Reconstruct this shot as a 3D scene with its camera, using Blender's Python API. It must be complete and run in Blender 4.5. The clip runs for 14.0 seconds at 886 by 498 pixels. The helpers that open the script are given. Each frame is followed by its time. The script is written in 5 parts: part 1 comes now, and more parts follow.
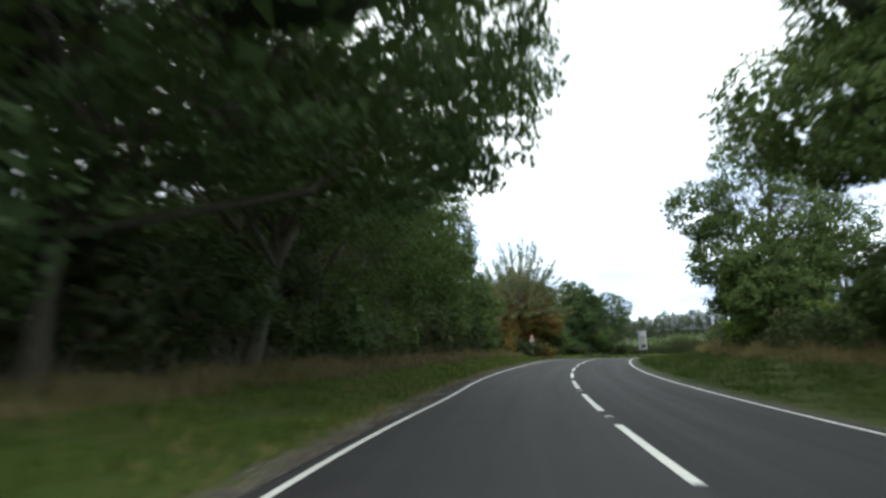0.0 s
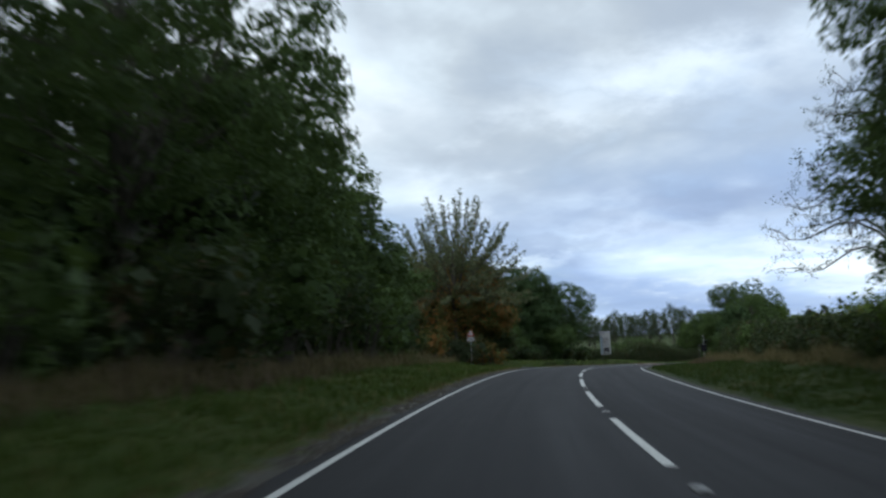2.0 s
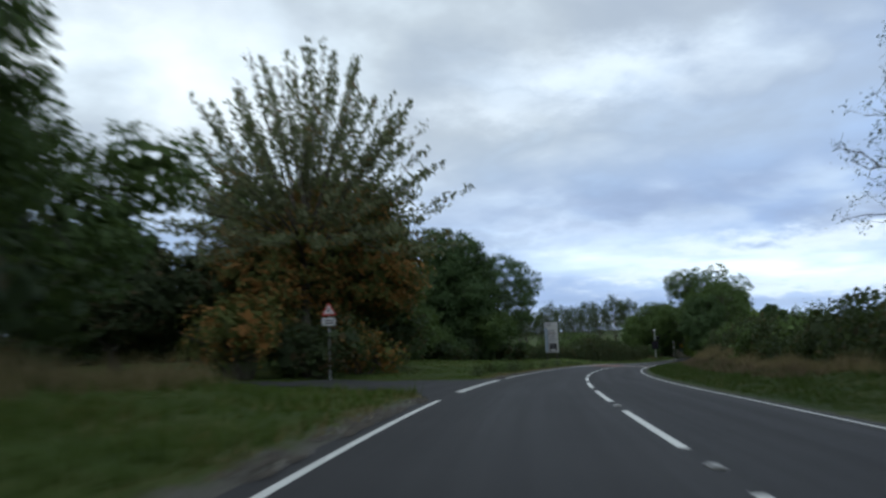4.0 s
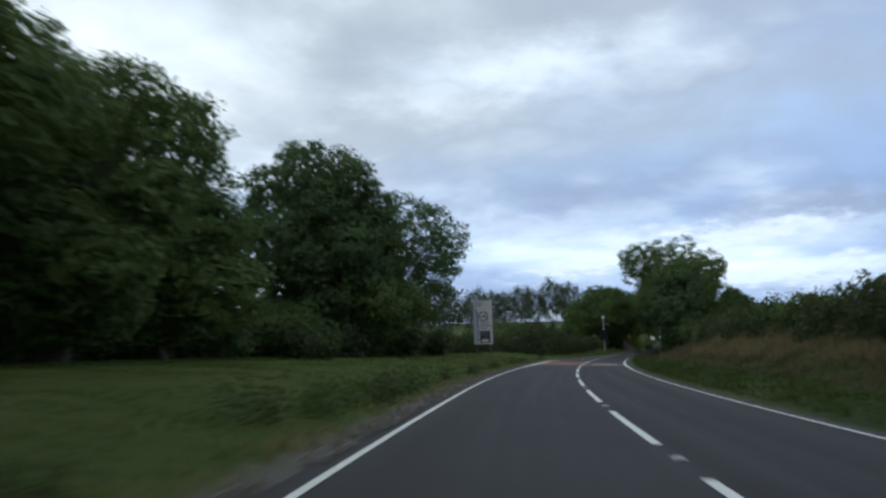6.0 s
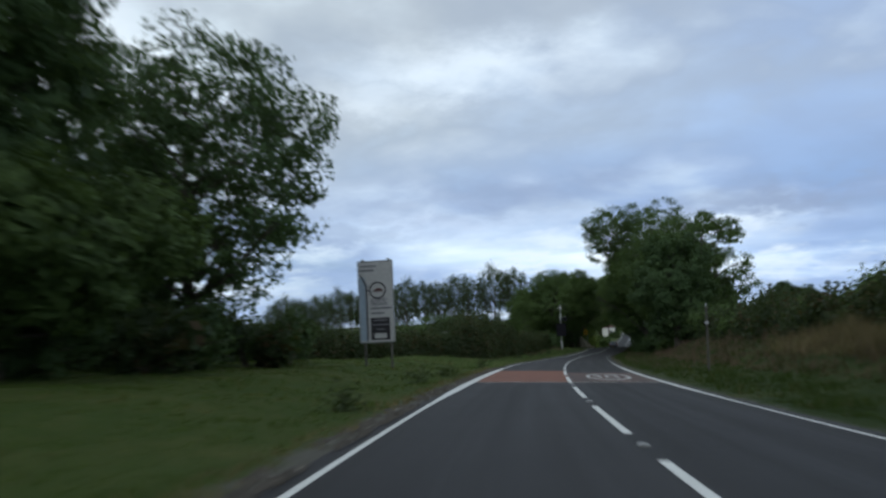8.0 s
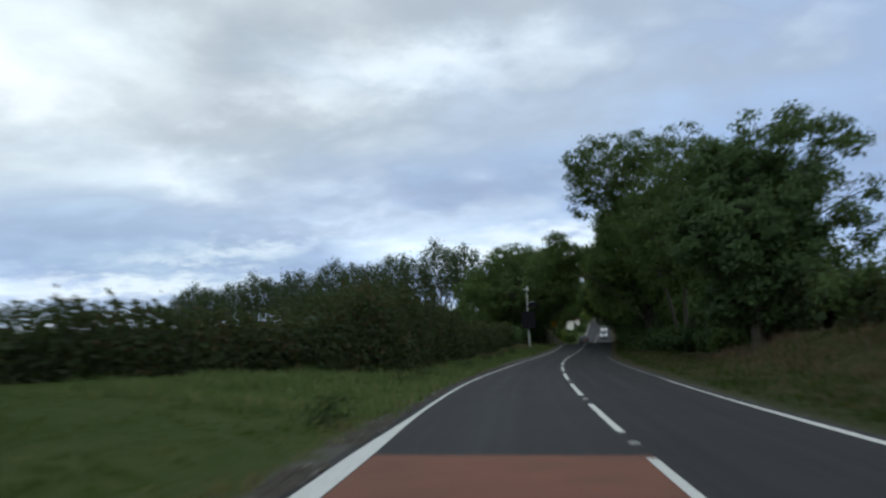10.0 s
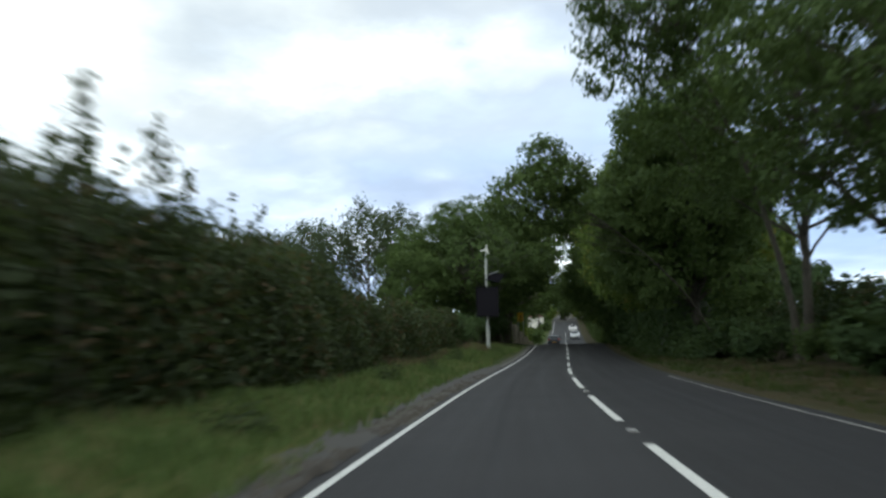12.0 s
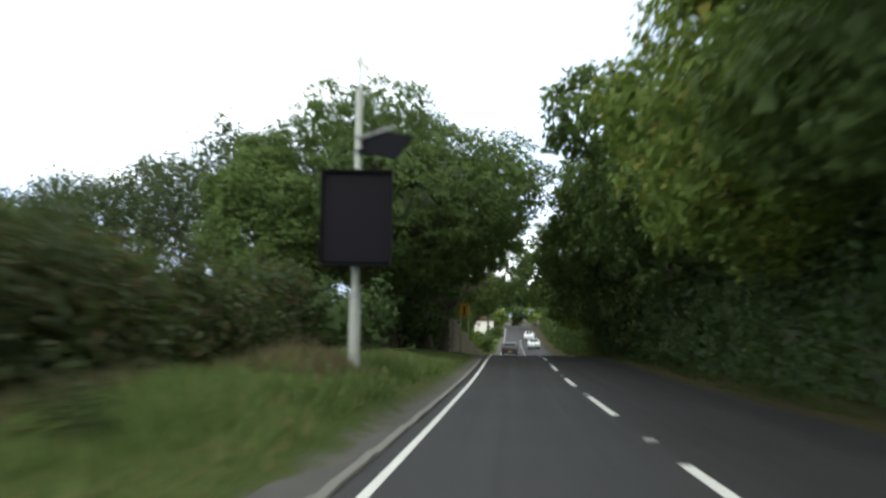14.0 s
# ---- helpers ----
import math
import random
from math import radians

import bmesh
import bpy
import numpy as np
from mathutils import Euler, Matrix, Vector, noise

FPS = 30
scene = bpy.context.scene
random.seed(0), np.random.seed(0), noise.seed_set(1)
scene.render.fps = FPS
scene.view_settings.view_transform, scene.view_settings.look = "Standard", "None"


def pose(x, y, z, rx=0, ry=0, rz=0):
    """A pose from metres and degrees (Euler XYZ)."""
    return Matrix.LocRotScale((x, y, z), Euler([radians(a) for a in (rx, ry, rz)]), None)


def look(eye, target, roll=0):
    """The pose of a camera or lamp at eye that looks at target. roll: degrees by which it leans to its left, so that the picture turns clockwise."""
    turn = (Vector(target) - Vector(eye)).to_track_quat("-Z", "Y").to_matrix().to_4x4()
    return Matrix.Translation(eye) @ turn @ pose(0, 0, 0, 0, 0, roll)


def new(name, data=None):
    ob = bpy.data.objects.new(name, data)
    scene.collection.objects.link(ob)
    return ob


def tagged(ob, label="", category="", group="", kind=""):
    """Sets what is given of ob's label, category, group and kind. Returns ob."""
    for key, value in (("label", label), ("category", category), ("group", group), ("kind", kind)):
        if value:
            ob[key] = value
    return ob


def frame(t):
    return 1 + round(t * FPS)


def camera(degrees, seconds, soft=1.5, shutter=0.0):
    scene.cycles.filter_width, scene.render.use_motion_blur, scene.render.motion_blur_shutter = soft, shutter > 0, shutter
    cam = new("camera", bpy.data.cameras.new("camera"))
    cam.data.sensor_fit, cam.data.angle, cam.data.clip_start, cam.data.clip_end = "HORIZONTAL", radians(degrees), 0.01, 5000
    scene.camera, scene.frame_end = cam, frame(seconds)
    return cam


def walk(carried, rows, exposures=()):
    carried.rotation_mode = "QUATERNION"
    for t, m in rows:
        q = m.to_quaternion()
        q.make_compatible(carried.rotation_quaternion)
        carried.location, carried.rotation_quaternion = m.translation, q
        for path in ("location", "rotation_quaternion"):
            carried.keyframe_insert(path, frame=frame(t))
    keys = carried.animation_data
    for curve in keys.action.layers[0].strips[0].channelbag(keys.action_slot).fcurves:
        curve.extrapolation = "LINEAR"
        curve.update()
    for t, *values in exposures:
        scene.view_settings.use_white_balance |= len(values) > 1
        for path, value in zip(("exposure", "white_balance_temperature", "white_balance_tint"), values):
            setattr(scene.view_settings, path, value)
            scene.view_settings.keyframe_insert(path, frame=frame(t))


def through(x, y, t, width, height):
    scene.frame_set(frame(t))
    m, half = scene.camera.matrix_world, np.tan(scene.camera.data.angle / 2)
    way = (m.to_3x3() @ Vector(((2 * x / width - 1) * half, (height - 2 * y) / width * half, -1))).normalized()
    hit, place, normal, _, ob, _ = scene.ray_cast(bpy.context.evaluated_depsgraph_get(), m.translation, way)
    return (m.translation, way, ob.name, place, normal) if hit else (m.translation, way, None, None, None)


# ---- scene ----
cam = camera(54.7, 14.0, soft=2.6, shutter=0.7)
PATH = [
    (0, (-0.643, -2.223, 1.285), (-0.616, -0.238, 1.525), -3.2),
    (0.5, (0.038, 6.441, 1.209), (0.099, 8.427, 1.441), -3),
    (1, (0.924, 15.032, 1.273), (1.019, 17.016, 1.503), -2.3),
    (1.5, (1.946, 23.624, 1.267), (2.072, 25.606, 1.499), -2.2),
    (2, (3.105, 32.333, 1.282), (3.271, 34.312, 1.518), -2.3),
    (2.5, (4.533, 41.145, 1.268), (4.741, 43.121, 1.499), -2.6),
    (3, (6.142, 50.196, 1.278), (6.393, 52.168, 1.501), -2.3),
    (5.5, (16.510, 92.389, 0.771), (16.967, 94.319, 0.979), -1.6),
    (6, (19.233, 100.687, 0.683), (19.731, 102.609, 0.878), -1.8),
    (6.5, (21.937, 108.522, 0.460), (22.472, 110.433, 0.661), -2.8),
    (7, (24.894, 116.548, 0.313), (25.459, 118.450, 0.514), -2.4),
    (7.5, (28.020, 124.800, 0.128), (28.618, 126.694, 0.317), -2.1),
    (8, (31.356, 133.065, -0.037), (31.990, 134.947, 0.155), -2.8),
    (8.5, (34.664, 141.108, -0.216), (35.331, 142.980, -0.037), -2.6),
    (9, (38.228, 149.351, -0.360), (38.930, 151.209, -0.177), -3),
    (11.5, (57.419, 189.267, -1.393), (58.211, 191.091, -1.226), -1.9),
    (12, (61.741, 197.555, -1.687), (62.569, 199.363, -1.518), -1.6),
    (12.5, (66.004, 205.384, -1.869), (66.863, 207.176, -1.693), -1.8),
    (13, (70.435, 213.194, -2.148), (71.326, 214.973, -1.991), -0.8),
    (13.5, (74.912, 220.769, -2.390), (75.830, 222.534, -2.229), -0.5),
    (14, (79.574, 228.530, -2.635), (80.506, 230.285, -2.453), 0.7),
]
EXPOSURES = [(0.0, 1.2, 6600, 1), (0.4, 0.92, 6600, 2), (0.8, 0.5, 6250, 3), (1.3, 0.34, 5900, 4), (2.0, 0.0, 5850, 3), (7.0, -0.03, 5850, 3), (9.2, -0.23, 5900, 3), (11.3, 0.45, 6300, 1), (12.4, 0.65, 6400, 1), (13.0, 0.98, 6600, 2), (14.0, 1.4, 6700, 2)]
walk(cam, [(t, look(eye, target, roll)) for t, eye, target, roll in PATH], EXPOSURES)

# ---- world and sun ----
SUN_ELEV, SUN_ROT = radians(38), radians(200)
world = bpy.data.worlds.new("overcast_sky")
scene.world = world
world.use_nodes = True


class Nodes:
    """Short hand for building a node tree."""

    def __init__(self, tree):
        self.tree = tree
        tree.nodes.clear()

    def add(self, kind, inputs=None):
        node = self.tree.nodes.new(kind)
        for key, value in (inputs or {}).items():
            self.put(node.inputs[key], value)
        return node

    def put(self, socket, value):
        if isinstance(value, bpy.types.NodeSocket):
            self.tree.links.new(value, socket)
        else:
            socket.default_value = value

    def math(self, op, a, b=0.0, clamp=False):
        node = self.add("ShaderNodeMath", {0: a, 1: b})
        node.operation, node.use_clamp = op, clamp
        return node.outputs[0]

    def mix(self, fac, a, b, blend="MIX"):
        node = self.add("ShaderNodeMix")
        node.data_type, node.blend_type = "RGBA", blend
        self.put(node.inputs[0], fac), self.put(node.inputs[6], a), self.put(node.inputs[7], b)
        return node.outputs[2]

    def noise(self, vec, scale, detail=4.0, rough=0.55, distort=0.0):
        node = self.add("ShaderNodeTexNoise", {"Scale": scale, "Detail": detail, "Roughness": rough, "Distortion": distort})
        if vec is not None:
            self.put(node.inputs["Vector"], vec)
        return node.outputs["Fac"]

    def ramp(self, fac, stops):
        node = self.add("ShaderNodeValToRGB", {0: fac})
        el = node.color_ramp.elements
        while len(el) < len(stops):
            el.new(0.5)
        for e, (p, c) in zip(el, stops):
            e.position, e.color = p, (c, c, c, 1) if isinstance(c, (int, float)) else (*c, 1)
        return node.outputs[0]

    def range(self, v, a, b, c=0.0, d=1.0):
        return self.add("ShaderNodeMapRange", {0: v, 1: a, 2: b, 3: c, 4: d}).outputs[0]


n = Nodes(world.node_tree)
sky = n.add("ShaderNodeTexSky")
sky.sky_type, sky.sun_disc, sky.sun_elevation, sky.sun_rotation = "NISHITA", False, SUN_ELEV, SUN_ROT
way = n.add("ShaderNodeTexCoord").outputs["Generated"]
sep = n.add("ShaderNodeSeparateXYZ", {0: way})
up = n.math("ADD", n.math("MAXIMUM", sep.outputs[2], 0.0), 0.26)
plane = n.add("ShaderNodeCombineXYZ", {0: n.math("DIVIDE", sep.outputs[0], up), 1: n.math("DIVIDE", sep.outputs[1], up), 2: 3.1}).outputs[0]
big = n.noise(plane, 0.95, 3.0, 0.45, 0.15)
small = n.noise(plane, 2.6, 5.0, 0.5, 0.2)
mass = n.math("ADD", n.math("MULTIPLY", big, 0.85), n.math("MULTIPLY", small, 0.55))
mass = n.math("SUBTRACT", mass, 0.20)
grey = n.ramp(mass, [(0.34, (0.62, 0.66, 0.73)), (0.43, (0.46, 0.48, 0.52)), (0.50, (0.55, 0.57, 0.60)), (0.56, (0.72, 0.75, 0.78)), (0.65, (0.98, 0.98, 0.98))])
thin = n.ramp(mass, [(0.34, (0.26, 0.38, 0.72)), (0.45, (0.33, 0.42, 0.66)), (0.52, (0.50, 0.60, 0.82)), (0.58, (0.85, 0.92, 1.0)), (0.66, (1.1, 1.1, 1.1))])
east = n.add("ShaderNodeVectorMath", {0: way, 1: (0.86, 0.51, -0.25)})
east.operation = "DOT_PRODUCT"
clear = n.range(n.math("ADD", east.outputs["Value"], n.math("MULTIPLY", big, 0.5)), 0.86, 1.22)
cloud = n.mix(clear, grey, thin)
deep = n.math("ADD", n.math("MAXIMUM", sep.outputs[2], 0.0), 0.07)
flat = n.add("ShaderNodeCombineXYZ", {0: n.math("DIVIDE", sep.outputs[0], deep), 1: n.math("DIVIDE", sep.outputs[1], deep), 2: 7.4}).outputs[0]
streak = n.noise(flat, 0.42, 4.0, 0.5, 0.2)
layers = n.ramp(streak, [(0.36, (0.25, 0.33, 0.54)), (0.47, (0.33, 0.42, 0.65)), (0.55, (0.46, 0.56, 0.78)), (0.62, (0.66, 0.76, 0.92)), (0.70, (1.0, 1.02, 1.05))])
cloud = n.mix(n.range(sep.outputs[2], 0.08, 0.24, 0.85, 0.0), cloud, layers)
# the clouds ahead: bright gaps, grey undersides and thin streaks above the horizon, by bearing and height in degrees
bearing = n.math("MULTIPLY", n.math("ARCTAN2", sep.outputs[0], sep.outputs[1]), 57.3)
lift = n.math("MULTIPLY", n.math("ARCSINE", sep.outputs[2]), 57.3)
ragged, frayed = n.noise(plane, 3.4, 5.0, 0.6), n.noise(plane, 9.0, 4.0, 0.6)
bearing = n.math("ADD", bearing, n.math("MULTIPLY", n.math("SUBTRACT", ragged, 0.5), 26.0))
lift = n.math("ADD", lift, n.math("MULTIPLY", n.math("SUBTRACT", n.math("ADD", n.math("MULTIPLY", ragged, 0.5), n.math("MULTIPLY", frayed, 0.5)), 0.5), 7.0))


def patches(rows):
    """Soft patches of cloud, each (bearing, height, half width, half height, strength), as one factor."""
    total = None
    for az, el, wide, high, force in rows:
        a = n.math("DIVIDE", n.math("SUBTRACT", bearing, az), wide)
        b = n.math("DIVIDE", n.math("SUBTRACT", lift, el), high)
        g = n.math("MULTIPLY", n.math("POWER", 2.718, n.math("MULTIPLY", n.math("ADD", n.math("MULTIPLY", a, a), n.math("MULTIPLY", b, b)), -1.0)), force)
        total = g if total is None else n.math("MAXIMUM", total, g)
    return total


under = patches([(27, 21.0, 13, 2.0, 0.75), (7, 14.5, 10, 3.2, 0.65), (40, 15.0, 9, 2.0, 0.4), (-12, 13, 9, 3.0, 0.6), (-9, 24, 11, 4.5, 0.6)])
cloud = n.mix(under, cloud, (0.43, 0.45, 0.50, 1))
slate = patches([(40, 7.0, 8, 1.1, 0.85), (22, 8.6, 9, 1.2, 0.55), (12, 6.6, 8, 0.9, 0.5), (50, 9.5, 7, 1.2, 0.6)])
cloud = n.mix(slate, cloud, (0.30, 0.34, 0.47, 1))
bright = patches([(21, 17.2, 8, 1.8, 1.0), (14, 15.6, 6, 1.4, 0.7), (-3, 20.0, 6, 3.0, 0.3), (6, 10.4, 4, 1.3, 0.8), (31, 5.6, 8, 0.7, 0.8), (24, 4.0, 5, 0.7, 0.85), (35, 3.0, 10, 0.6, 0.7), (1, 3.4, 8, 0.8, 0.85), (8, 5.4, 5, 0.6, 0.6), (-22, 18, 9, 4.0, 0.3)])
cloud = n.mix(bright, cloud, (0.84, 0.86, 0.90, 1))
blue = n.mix(1.0, sky.outputs[0], (0.10, 0.10, 0.10, 1), "MULTIPLY")
veil = n.mix(n.range(mass, 0.34, 0.50, 0.80, 0.97), blue, cloud)
glow = n.range(sep.outputs[2], 0.0, 0.06, 0.3, 0.0)
veil = n.mix(glow, veil, (0.72, 0.80, 0.95, 1))
back = n.add("ShaderNodeBackground", {0: veil, 1: 1.22})
n.add("ShaderNodeOutputWorld", {0: back.outputs[0]})

sun = new("sun", bpy.data.lights.new("sun", "SUN"))
sun.data.energy, sun.data.angle, sun.data.color = 0.5, radians(25), (1.0, 0.96, 0.9)
sun.matrix_world = look((0, 0, 60), (60 * math.sin(SUN_ROT) * -math.cos(SUN_ELEV), 60 * math.cos(SUN_ROT) * -math.cos(SUN_ELEV), 60 - 60 * math.sin(SUN_ELEV)))


# ---- materials ----
def material(name):
    m = bpy.data.materials.new(name)
    m.use_nodes = True
    k = Nodes(m.node_tree)
    return m, k


def finish(k, color, rough=0.8, metal=0.0, bump=None, strength=0.3, dist=0.02, spec=0.4):
    b = k.add("ShaderNodeBsdfPrincipled", {"Base Color": color, "Roughness": rough, "Metallic": metal, "Specular IOR Level": spec})
    if bump is not None:
        k.put(b.inputs["Normal"], k.add("ShaderNodeBump", {"Height": bump, "Strength": strength, "Distance": dist}).outputs[0])
    k.add("ShaderNodeOutputMaterial", {0: b.outputs[0]})


def plain(name, color, rough=0.6, metal=0.0, vary=0.12, scale=6.0, bump=0.1, spec=0.4):
    """Painted, metal or plastic surface with grain and grime at two scales."""
    m, k = material(name)
    pos = k.add("ShaderNodeTexCoord").outputs["Object"]
    a, b = k.noise(pos, scale, 5.0), k.noise(pos, scale * 9, 3.0)
    v = k.math("ADD", k.math("MULTIPLY", a, 0.7), k.math("MULTIPLY", b, 0.3))
    col = k.mix(k.range(v, 0.3, 0.7), tuple(c * (1 - vary) for c in color) + (1,), tuple(min(1, c * (1 + vary)) for c in color) + (1,))
    finish(k, col, k.range(a, 0.3, 0.7, max(0.05, rough - 0.1), min(1, rough + 0.1)), metal, b, bump, 0.004, spec)
    return m


def leaf_material(name, dark, light, rust=None, rusty=0.0, through=0.35):
    """Leaves: every leaf has its own green, with drifts over the crown; light comes through thin leaves."""
    m, k = material(name)
    pos = k.add("ShaderNodeTexCoord").outputs["Object"]
    r = k.add("ShaderNodeNewGeometry").outputs["Random Per Island"]
    drift = k.noise(pos, 0.45, 3.0)
    f = k.math("ADD", k.math("MULTIPLY", r, 0.5), k.range(drift, 0.3, 0.7, 0.0, 0.5))
    col = k.mix(f, (*dark, 1), (*light, 1))
    if rust:
        g = k.math("GREATER_THAN", k.math("ADD", r, k.range(drift, 0.3, 0.7, -0.25, 0.25)), 1.0 - rusty)
        col = k.mix(g, col, (*rust, 1))
    b = k.add("ShaderNodeBsdfPrincipled", {"Base Color": col, "Roughness": 0.65, "Specular IOR Level": 0.14})
    t = k.add("ShaderNodeBsdfTranslucent", {0: k.mix(0.5, col, (0.10, 0.14, 0.02, 1))})
    mixed = k.add("ShaderNodeMixShader", {0: through, 1: b.outputs[0], 2: t.outputs[0]})
    k.add("ShaderNodeOutputMaterial", {0: mixed.outputs[0]})
    return m


LEAF_OAK = leaf_material("leaf_oak", (0.054, 0.086, 0.030), (0.102, 0.150, 0.047))
LEAF_ASH = leaf_material("leaf_ash", (0.065, 0.104, 0.033), (0.127, 0.182, 0.055))
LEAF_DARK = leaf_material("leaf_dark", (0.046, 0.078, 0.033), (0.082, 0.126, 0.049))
LEAF_POPLAR = leaf_material("leaf_poplar", (0.043, 0.060, 0.034), (0.079, 0.101, 0.053))
LEAF_CHERRY = leaf_material("leaf_cherry", (0.110, 0.130, 0.068), (0.230, 0.235, 0.135), (0.18, 0.12, 0.06), 0.07)
LEAF_RUST = leaf_material("leaf_rust", (0.075, 0.095, 0.028), (0.165, 0.160, 0.052), (0.29, 0.145, 0.046), 0.36)
LEAF_HEDGE = leaf_material("leaf_hedge", (0.032, 0.045, 0.023), (0.068, 0.088, 0.042), (0.085, 0.062, 0.034), 0.10)
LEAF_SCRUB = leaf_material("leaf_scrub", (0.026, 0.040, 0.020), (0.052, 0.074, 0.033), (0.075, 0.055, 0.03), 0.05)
LEAF_BRIGHT = leaf_material("leaf_bright", (0.091, 0.146, 0.034), (0.202, 0.267, 0.058), (0.22, 0.21, 0.045), 0.08)
DRY_STEM = leaf_material("dry_stem", (0.09, 0.075, 0.035), (0.24, 0.19, 0.10), None, 0, 0.2)
DRY_RED = leaf_material("dry_red_stem", (0.068, 0.048, 0.032), (0.165, 0.118, 0.080), None, 0, 0.2)
GRASS_PALE = leaf_material("grass_pale", (0.068, 0.112, 0.034), (0.155, 0.208, 0.074), (0.22, 0.19, 0.095), 0.10, 0.3)
# blades for the right verge, with its shade put into darker greens
GRASS_SHADED = leaf_material("grass_shaded", (0.020, 0.038, 0.008), (0.052, 0.082, 0.018), (0.12, 0.10, 0.045), 0.06, 0.3)
GRASS_BLADE = leaf_material("grass_blade", (0.041, 0.070, 0.012), (0.100, 0.140, 0.030), (0.18, 0.15, 0.065), 0.10, 0.3)

m, k = material("bark")
pos = k.add("ShaderNodeTexCoord").outputs["Object"]
stretch = k.add("ShaderNodeMapping", {0: pos, 3: (6.0, 6.0, 1.2)}).outputs[0]
a, b = k.noise(stretch, 2.5, 6.0, 0.65), k.noise(pos, 0.8, 3.0)
col = k.mix(k.range(a, 0.3, 0.7), (0.035, 0.030, 0.024, 1), (0.12, 0.105, 0.08, 1))
finish(k, k.mix(k.range(b, 0.5, 0.75, 0.0, 0.45), col, (0.06, 0.075, 0.035, 1)), 0.9, 0, a, 0.8, 0.03)
BARK = m

m, k = material("asphalt")
uv = k.add("ShaderNodeUVMap").outputs[0]
sp = k.add("ShaderNodeSeparateXYZ", {0: uv})
pos = k.add("ShaderNodeTexCoord").outputs["Object"]
grit, patch = k.noise(pos, 55.0, 3.0, 0.7), k.noise(pos, 0.35, 4.0)
streak = k.noise(k.add("ShaderNodeCombineXYZ", {0: k.math("MULTIPLY", sp.outputs[0], 0.03), 1: k.math("MULTIPLY", sp.outputs[1], 1.6)}).outputs[0], 1.0, 5.0, 0.6)
tone = k.math("ADD", k.math("ADD", k.math("MULTIPLY", grit, 0.35), k.math("MULTIPLY", patch, 0.35)), k.math("MULTIPLY", streak, 0.55))
col = k.mix(k.range(tone, 0.45, 0.80), (0.0165, 0.0165, 0.0175, 1), (0.036, 0.0355, 0.0372, 1))
# oncoming lane darker: wear, plus lens falloff put into the colour
lane = k.math("MULTIPLY", k.range(sp.outputs[1], -0.15, 0.15, 0.74, 1.0), k.range(sp.outputs[0], 185.0, 205.0, 0.88, 1.0))
col = k.mix(1.0, col, k.add("ShaderNodeCombineXYZ", {0: lane, 1: lane, 2: lane}).outputs[0], "MULTIPLY")
off_c = k.math("ABSOLUTE", k.math("SUBTRACT", sp.outputs[1], 0.1))
seam = k.range(k.math("ABSOLUTE", k.math("SUBTRACT", off_c, 1.75)), 0.0, 0.14, 0.6, 0.0)
seam = k.math("MULTIPLY", seam, k.range(streak, 0.4, 0.6))
finish(k, k.mix(seam, col, (0.018, 0.018, 0.020, 1)), k.range(streak, 0.3, 0.7, 0.68, 0.86), 0, grit, 0.35, 0.01, 0.22)
ASPHALT = m

m, k = material("red_surfacing")
pos = k.add("ShaderNodeTexCoord").outputs["Object"]
grit, patch = k.noise(pos, 50.0, 3.0, 0.7), k.noise(pos, 0.9, 5.0, 0.6)
col = k.mix(k.range(patch, 0.3, 0.7), (0.125, 0.042, 0.020, 1), (0.190, 0.066, 0.033, 1))
finish(k, k.mix(k.range(grit, 0.5, 0.75, 0, 0.5), col, (0.085, 0.055, 0.045, 1)), 0.8, 0, grit, 0.35, 0.01)
RED = m

m, k = material("road_paint")
pos = k.add("ShaderNodeTexCoord").outputs["Object"]
wear, grime = k.noise(pos, 14.0, 5.0, 0.7), k.noise(pos, 1.2, 4.0)
w = k.math("MULTIPLY", k.range(wear, 0.54, 0.66), k.range(grime, 0.35, 0.65, 0.25, 0.9))
finish(k, k.mix(w, k.mix(grime, (0.50, 0.50, 0.47, 1), (0.72, 0.72, 0.69, 1)), (0.12, 0.12, 0.12, 1)), 0.6, 0, wear, 0.2, 0.004)
PAINT = m

m, k = material("worn_road_paint")
pos = k.add("ShaderNodeTexCoord").outputs["Object"]
wear, grime = k.noise(pos, 9.0, 5.0, 0.75), k.noise(pos, 1.2, 4.0)
w = k.range(k.math("ADD", wear, k.math("MULTIPLY", grime, 0.4)), 0.62, 0.92, 0.05, 0.85)
finish(k, k.mix(w, (0.50, 0.49, 0.46, 1), (0.08, 0.07, 0.07, 1)), 0.7, 0, wear, 0.2, 0.004)
PAINT_WORN = m

m, k = material("faded_red_surfacing")
pos = k.add("ShaderNodeTexCoord").outputs["Object"]
grit, patch = k.noise(pos, 40.0, 3.0, 0.7), k.noise(pos, 1.3, 5.0, 0.65)
col = k.mix(k.range(patch, 0.42, 0.68), (0.048, 0.034, 0.030, 1), (0.130, 0.052, 0.032, 1))
finish(k, k.mix(k.range(grit, 0.4, 0.7, 0, 0.4), col, (0.042, 0.040, 0.042, 1)), 0.8, 0, grit, 0.35, 0.01)
RED_FADED = m

